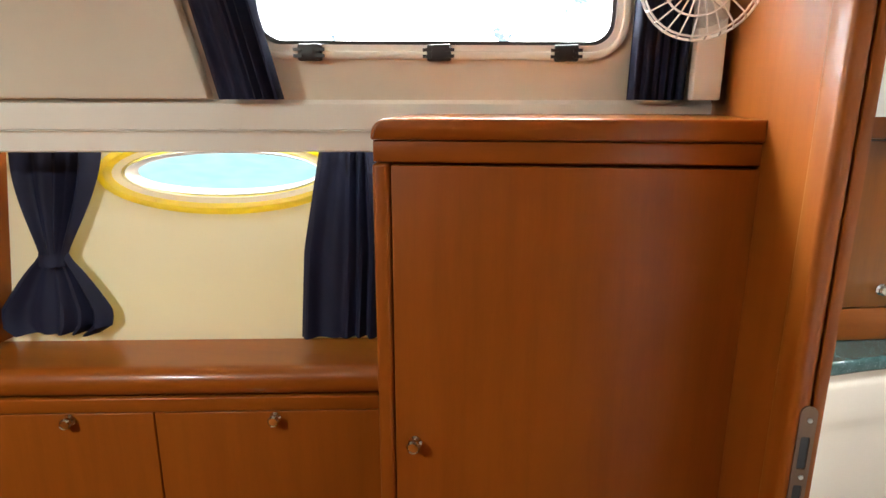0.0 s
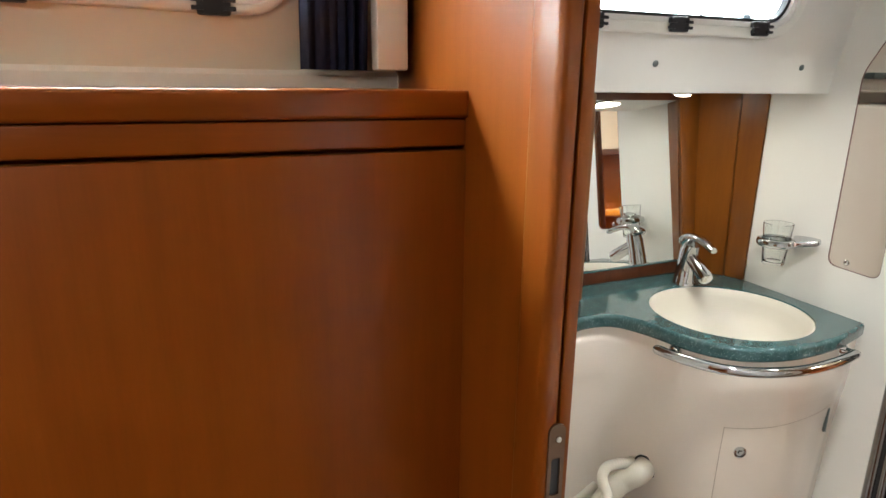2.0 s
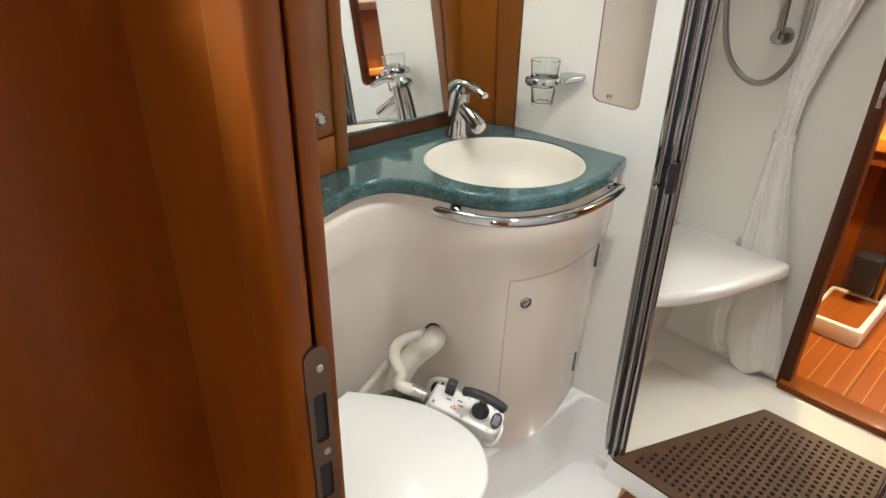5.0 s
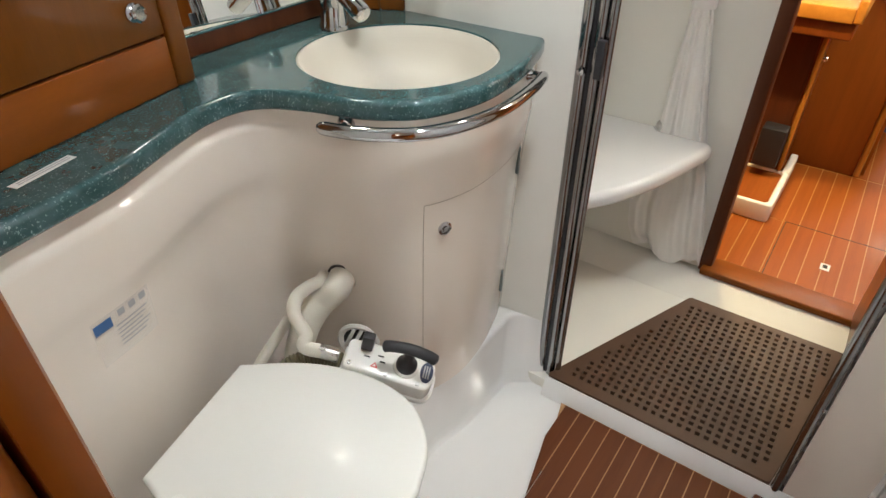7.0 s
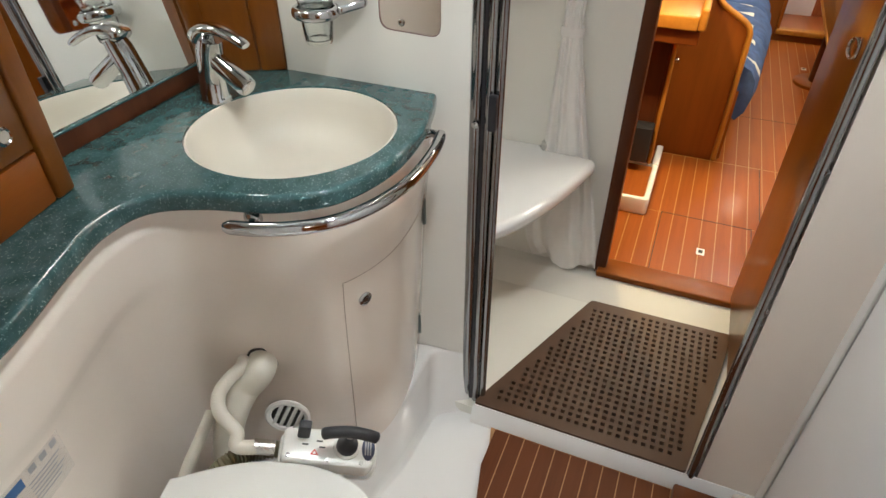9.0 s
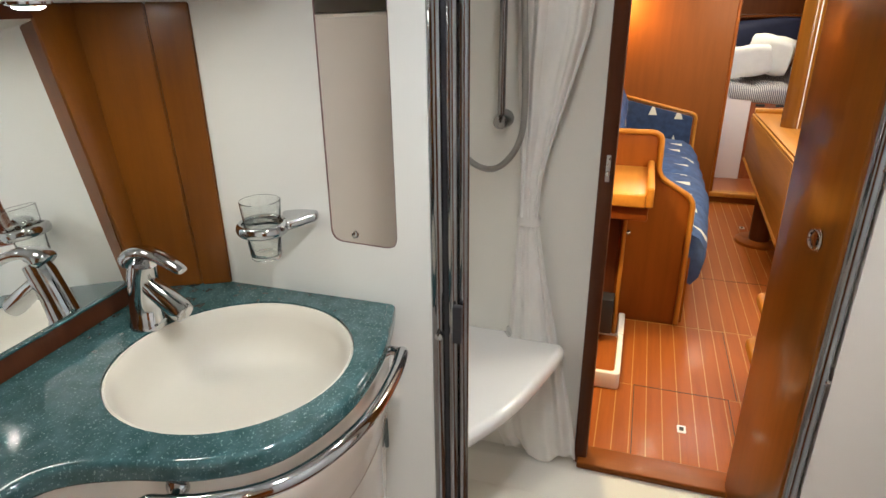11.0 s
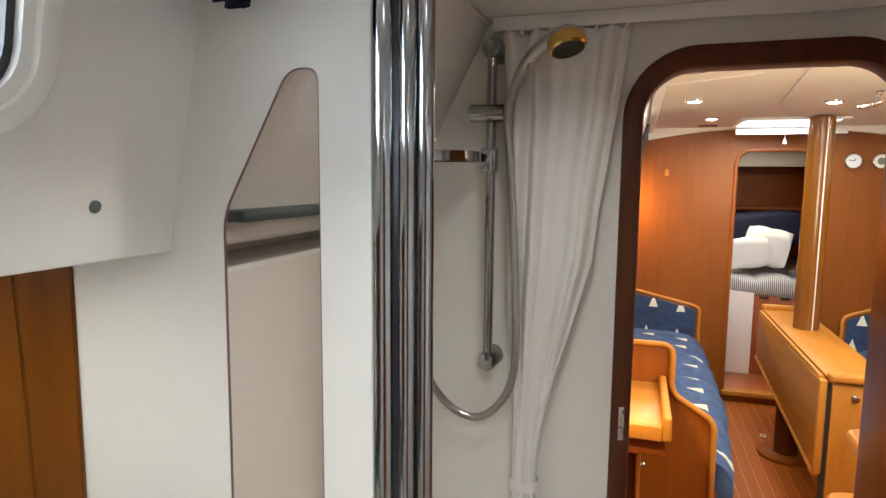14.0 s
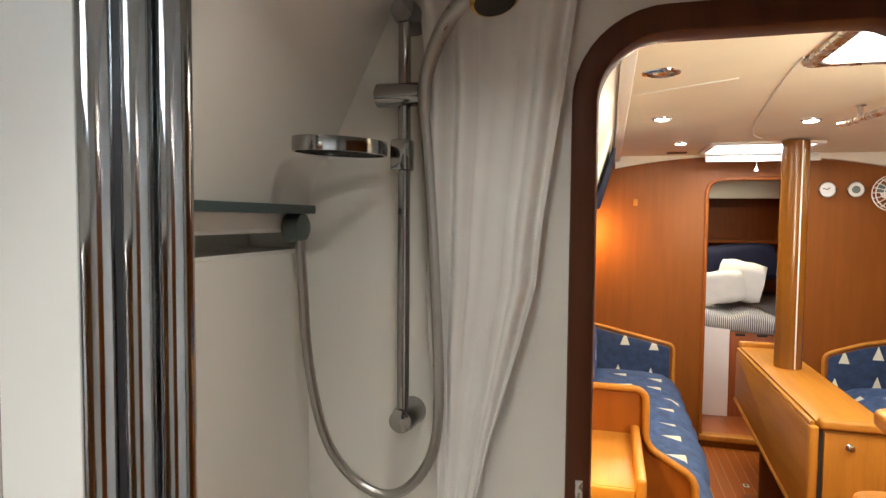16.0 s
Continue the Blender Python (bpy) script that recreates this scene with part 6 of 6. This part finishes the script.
def saloon_table():
    t = thing("saloon_table", "varnished drop-leaf saloon table round the mast with its leaf folded down", "table", (4.6, -0.1, 0.0))
    piece("tabletop", box(3.87, 5.37, -0.245, 0.018, 0.742, 0.768, 0.004), wood_pale, t)
    piece("end_rail", box(3.832, 3.885, -0.26, 0.022, 0.752, 0.792, 0.014, 4), wood_pale_v, t, "rounded pale end rail")
    piece("end_rail", box(5.34, 5.385, -0.25, 0.022, 0.760, 0.800, 0.01, 3), wood_pale_v, t)
    leaf = piece("drop_leaf", plate(soften([(3.845, 0.755), (3.845, 0.325), (5.29, 0.455), (5.29, 0.755)], 0.03), [], 0.030, 0.052, MY, 0.004), wood_pale, t, "hanging leaf")
    under(part("leaf_edge", box(3.834, 3.868, 0.024, 0.058, 0.325, 0.762, 0.010, 3), wood_pale_v), leaf)
    under(part("lower_edge", tube([(3.85, 0.044, 0.325), (5.29, 0.044, 0.452)], 0.016, 10), wood_pale), leaf)
    under(part("upper_edge", tube([(3.87, 0.040, 0.764), (5.29, 0.040, 0.764)], 0.010, 8), wood_pale), leaf)
    piece("case", box(3.872, 5.2, -0.235, 0.004, 0.33, 0.741, 0.004), wood_pale, t, "bottle case")
    # Dark strip put where the gap beside the folded leaf is shaded.
    piece("gap", box(3.866, 3.8715, 0.001, 0.0225, 0.12, 0.74), dark_and_shade, t, "dark strip for the shade in the gap beside the leaf")
    d = piece("case_door", box(3.858, 3.871, -0.225, -0.001, 0.12, 0.735, 0.003), wood_pale_v, t)
    under(part("knob", turned([(0.0, 0.0), (0.014, 0.0), (0.0145, 0.003), (0.009, 0.006), (0.008, 0.012), (0.0135, 0.016), (0.0145, 0.021), (0.010, 0.026), (0, 0.024)], (3.858, -0.088, 0.685), (-1, 0, 0), 18), chrome), d)
    piece("leg", tube([(4.02, -0.10, 0.0), (4.02, -0.10, 0.02), (4.02, -0.10, 0.34)], [0.085, 0.075, 0.072], 24), wood_pale_v, t, "round pale leg")
    piece("leg", tube([(4.78, -0.05, 0.0), (4.78, -0.05, 0.33)], 0.065, 24), wood_dark, t, "dark column")
    piece("foot_plate", turned([(0, 0.0), (0.15, 0.0), (0.15, 0.018), (0.14, 0.024), (0, 0.024)], (4.78, -0.05, 0.0), (0, 0, 1), 32), wood_v, t)


saloon_table()


def mast():
    m = thing("mast", "tall varnished mast post with a pale cable strip", "mast", (4.85, -0.122, 0.77))
    piece("post", tube([(4.85, -0.122, 0.0), (4.85, -0.122, 1.90), (4.85, -0.122, 1.99)], 0.068, 32), mast_skin, m)
    piece("cable_strip", box(4.777, 4.786, -0.141, -0.134, 0.769, 1.985, 0.002), plastic_white, m, "pale cable strip")


mast()
for px, py, lens in ((4.01, 0.62, lamp_cool), (4.90, 0.45, lamp_lens), (4.18, 0.0, lamp_lens), (3.2, -0.55, lamp_lens), (4.5, -0.75, lamp_lens)):
    downlight(px, py, 1.999, 0.042, lens)


def hatch(x0, x1, y0, y1, label, edge):
    h = thing("hatch", label, "hatch", ((x0 + x1) / 2, (y0 + y1) / 2, 1.985), "deck hatches")
    piece("frame", plate(rounded(x0 - 0.03, x1 + 0.03, y0 - 0.03, y1 + 0.03, 0.04), [rounded(x0 + 0.008, x1 - 0.008, y0 + 0.008, y1 - 0.008, 0.03)], 1.985, 2.004, MZ, 0.004), edge, h)
    piece("pane", plate(rounded(x0 + 0.004, x1 - 0.004, y0 + 0.004, y1 - 0.004, 0.03), [], 2.005, 2.011, MZ), hatch_sky, h, "bright translucent pane")


hatch(2.77, 3.10, -0.30, 0.30, "deck hatch in a steel frame, bright with daylight", steel)
hatch(4.95, 5.45, -0.27, 0.26, "deck hatch in a white frame, bright with daylight", off_white)


def blind():
    b = thing("blind", "white pleated hatch blind half drawn with a pull cord", "blind", (5.5, 0.0, 1.93))
    for k in range(4):
        piece("pleat", box(5.44 + 0.012 * k, 5.47 + 0.012 * k, -0.42, 0.24, 1.938 + 0.014 * k, 1.950 + 0.014 * k, 0.003), plastic_white, b)
    piece("cord", tube([(5.45, -0.06, 1.94), (5.45, -0.06, 1.905)], 0.002, 6), plastic_white, b)
    piece("pull", turned([(0.003, 0.03), (0.008, 0.02), (0.014, 0.0), (0, 0)], (5.45, -0.06, 1.875), (0, 0, 1), 12), plastic_white, b)


blind()
rail = thing("grab_rail", "steel overhead grab rail on the saloon ceiling", "grab rail", (3.7, -0.12, 1.92), "grab rails")
piece("bar", tube(smooth_line([(4.02, -0.06, 1.955), (3.9, -0.07, 1.95), (3.2, -0.14, 1.95), (3.05, -0.155, 1.955)], 6), 0.013, 12), steel, rail)
for x, y in ((3.86, -0.075), (3.25, -0.135)):
    piece("post", tube([(x, y, 1.95), (x, y, 1.995), (x, y, 1.9995)], [0.010, 0.010, 0.022], 12), steel, rail)
v2 = downlight(3.15, 0.69, 1.999, 0.055, None, "ceiling_vent", "round steel ceiling fitting, unlit")
piece("centre", turned([(0, -0.008), (0.022, -0.008), (0.026, -0.003), (0.04, 0.0)], (3.15, 0.69, 1.999), (0, 0, 1), 20), steel, v2)
strip = thing("ceiling_vent", "small dark slot vent in the saloon ceiling", "vent", (5.45, 0.42, 1.995))
piece("slot", box(5.38, 5.46, 0.36, 0.48, 1.994, 1.9995, 0.001), wood_dark, strip)


def gauge(y, z, kind):
    g = thing("gauge", "round white brass-rimmed " + kind + " on the forward bulkhead", kind, (SX1, y, z), "bulkhead instruments")
    piece("case", turned([(0.0, 0), (0.050, 0), (0.053, 0.012), (0.052, 0.03), (0.047, 0.036), (0.043, 0.030)], (SX1 - 0.0005, y, z), (-1, 0, 0), 30), chrome, g)
    piece("face", turned([(0, 0.0305), (0.0435, 0.0305)], (SX1, y, z), (-1, 0, 0), 30), label_white, g, "white dial")
    if kind == "clock":
        for a, l in ((0.3, 0.028), (2.3, 0.020)):
            piece("hand_bar", tube([(SX1 - 0.033, y, z), (SX1 - 0.033, y + l * math.cos(a), z + l * math.sin(a))], 0.0025, 6), dark_and_shade, g)
    else:
        piece("dial_centre", turned([(0, 0.031), (0.024, 0.031), (0.024, 0.033), (0, 0.033)], (SX1, y, z), (-1, 0, 0), 20), dull_grey, g, "grey dial centre")


gauge(-0.515, 1.765, "clock")
gauge(-0.675, 1.765, "barometer")
single("switch_plate", box(SX1 - 0.008, SX1 - 0.0005, 0.645, 0.672, 1.66, 1.705, 0.002), wood_pale, "small wooden switch plate on the forward bulkhead", "switch plate")


def saloon_fan():
    c = Vector((5.56, -0.85, 1.74))
    f = thing("fan", "small white cage fan on the forward bulkhead", "fan", tuple(c))
    ribs = ((0.11, 0.0), (0.10, -0.03), (0.06, -0.045), (0.03, -0.048))
    for r, h in ribs:
        piece("cage_ring", tube([c + Vector((h, r * math.cos(a), r * math.sin(a))) for a in [2 * math.pi * k / 28 for k in range(29)]], 0.003, 5, False), plastic_white, f)
    for k in range(20):
        a = 2 * math.pi * k / 20
        piece("cage_wire", tube([c + Vector((h, r * math.cos(a), r * math.sin(a))) for r, h in ribs], 0.0025, 5, False), plastic_white, f)
    piece("hub", turned([(0, 0.05), (0.03, 0.05), (0.035, 0.04), (0.035, -0.03), (0.02, -0.085), (0.03, -0.0895)], tuple(c), (-1, 0, 0), 20), plastic_white, f)
    for k in range(3):
        rows = [[c + Vector((-0.02 + 0.02 * i / 4, (0.03 + 0.06 * j / 4) * math.cos(2.1 * k + 0.8 * i / 4), (0.03 + 0.06 * j / 4) * math.sin(2.1 * k + 0.8 * i / 4))) for i in range(5)] for j in range(5)]
        piece("blade", solid(grid(rows), 0.002), dull_grey, f)


saloon_fan()
cur = thing("curtain", "dark blue curtain at the saloon side window", "curtain", (5.2, 0.9, 1.62))
rows = []
for z in [1.93 - 0.03 * k for k in range(11)]:
    rows.append([(4.4 + 0.9 * k / 60, 0.80 + 0.03 + 0.10 * (1.955 - z) / 0.335 - 0.022 + 0.008 * math.sin(k * 1.3), z) for k in range(61)])
piece("cloth", solid(grid(rows), 0.0015), navy, cur)


def companionway():
    s = thing("companionway_steps", "companionway ladder with rounded varnished treads", "ladder", (2.9, -0.1, 0.0))
    for (y, z, x) in ((0.185, 1.095, 2.975), (0.215, 0.868, 3.0), (0.245, 0.645, 3.02), (0.275, 0.425, 3.03), (0.28, 0.21, 3.04)):
        pts = soften([(x - 0.24, y - 0.42), (x - 0.02, y - 0.42), (x, y - 0.06), (x - 0.025, y), (x - 0.20, y), (x - 0.24, y - 0.04)], 0.035, 4)
        piece("tread", plate(pts, [], z - 0.045, z, MZ, 0.014, 4), wood_pale, s, "thick rounded tread")
    for y in (0.06, -0.22):
        st = plate([(2.74, 0.0), (2.95, 0.0), (2.90, 1.14), (2.74, 1.14)], [], y, y + 0.03, MY, 0.004)
        piece("stringer", st, wood_v, s)


companionway()

# ---- forecabin ----
def berth():
    b = thing("berth", "forecabin berth with a striped mattress on a panelled base", "bed", (6.9, 0.0, 0.085))
    piece("base", box(6.14, 7.84, -0.88, 0.88, 0.085, 0.76), wood_v, b, "reddish panelled base")
    piece("white_panel", box(6.10, 6.139, -0.055, 0.60, 0.086, 0.80, 0.004), paint("pinkish_white", (0.82, 0.74, 0.72), 0.5), b, "white painted front panel")
    piece("front_panel", box(6.12, 6.139, -0.80, -0.058, 0.086, 0.74, 0.004), wood("red_cherry", (0.36, 0.10, 0.035), (0.22, 0.05, 0.015), "z"), b)
    for y in (-0.13, -0.28):
        piece("finger_hole", box(6.115, 6.1205, y - 0.035, y + 0.035, 0.70, 0.72, 0.004), dark_and_shade, b)
    rows = []
    for i in range(25):
        y = 0.62 - 1.3 * i / 24
        wob = 0.016 * math.sin(i * 0.9) + 0.01 * math.sin(i * 2.3)
        dz = -0.06 * i / 24
        rows.append([(6.115, y, 0.765 + dz), (6.095 + wob * 0.3, y, 0.79 + dz), (6.09 + wob * 0.4, y, 0.86 + dz + wob * 0.5), (6.12, y, 0.893 + dz + wob), (6.3, y, 0.90 + dz + wob), (7.2, y, 0.90 + dz), (7.8, y, 0.90)])
    piece("mattress", grid(rows), ticking, b, "black and white striped mattress", 70)


berth()


def cushion(x, y, z, sx, sy, sz, rot, mat, label):
    bm = bmesh.new()
    bmesh.ops.create_cube(bm, size=1.0)
    bmesh.ops.subdivide_edges(bm, edges=bm.edges[:], cuts=5, use_grid_fill=True)
    for v in bm.verts:
        p = v.co * 2
        k = 1 - 0.22 * (abs(p.x) ** 6 + abs(p.y) ** 6) / 2
        v.co = Vector((p.x * sx / 2 * (1 - 0.04 * abs(p.z)), p.y * sy / 2 * (1 - 0.04 * abs(p.z)), p.z * sz / 2 * k + 0.008 * math.sin(9 * p.x + 4 * p.y)))
    ob = single("pillow", bm, mat, label, "pillow", group="bedding on the berth", angle=80)
    ob.matrix_world = pose(x, y, z, *rot)
    return ob


cushion(6.35, 0.04, 1.03, 0.18, 0.44, 0.24, (-8, 0, 4), pillow_cloth, "boxy white cushion lying on the striped mattress")
cushion(6.52, -0.20, 1.08, 0.28, 0.34, 0.30, (10, 0, -14), pillow_cloth, "white cushion leaning behind another on the berth")
cushion(6.95, -0.10, 1.17, 0.45, 0.80, 0.34, (-6, 4, 8), navy, "dark navy bedding heaped at the end of the berth")
cushion(6.9, 0.35, 1.12, 0.4, 0.35, 0.36, (4, 0, 0), cloth("grey_bedding", (0.35, 0.34, 0.33)), "grey folded bedding beside the pillows")
sh = thing("shelf_locker", "wooden shelf locker, veneer darkened for the dim forecabin end", "shelf", (7.3, 0.0, 1.36))
# Darker veneer stands in for the dim end of the forecabin.
piece("back", box(7.45, 7.48, -0.85, 0.85, 0.9, 1.80), wood_red, sh)
piece("shelf", box(7.15, 7.45, -0.85, 0.85, 1.36, 1.385, 0.004), wood_red, sh)
piece("locker", box(7.18, 7.45, 0.02, 0.35, 1.39, 1.72, 0.006), wood_v, sh)
single("pelmet", box(7.10, 7.14, -0.85, 0.85, 1.76, 1.925, 0.004), off_white, kind="structure")

# floor fittings and saloon planks
for rx, ry in ((2.592, 0.522), (5.05, 0.02)):
    rp = thing("floor_ring", "flush chrome ring pull in the saloon floor", "ring pull", (rx, ry, 0.0), "floor rings")
    # Flat white stands in for light mirrored in the polished plate.
    piece("plate", plate(rounded(rx - 0.024, rx + 0.022, ry - 0.016, ry + 0.016, 0.004), [], 0.0003, 0.0025, MZ, 0.0008, 1), label_white, rp)
    piece("well", plate(rounded(rx - 0.012, rx + 0.012, ry - 0.008, ry + 0.008, 0.003), [], 0.0026, 0.0029, MZ), dark_and_shade, rp)
floor = thing("floor_saloon", "varnished teak floor with pale holly strips", "floor", (3.9, 0.0, 0.0))
tagged(floor, kind="structure")
PITCH = 0.0605
SECTIONS = ((2.30, 2.838), (2.843, 3.422), (3.430, 4.060), (4.064, 5.645))
for j in range(-18, 20):
    y0 = j * PITCH - 0.012
    for x0, x1 in SECTIONS:
        if abs(y0) > 1.15:
            continue
        piece("plank", box(x0, x1, y0, y0 + PITCH - 0.0036, -0.0125, 0.0, 0.0), teak, floor)
# dark joints round the lift-out boards
for x0, x1, ya, yb in ((2.30, 2.8385, 0.7005, 0.7035), (2.30, 2.8385, 0.3310, 0.3340), (2.8385, 2.8425, 0.331, 0.7035), (2.843, 3.422, 0.2985, 0.3015), (4.0605, 4.0635, -0.6, 0.43)):
    piece("joint", box(x0, x1, ya, yb, -0.003, 0.0004), dark_and_shade, floor)
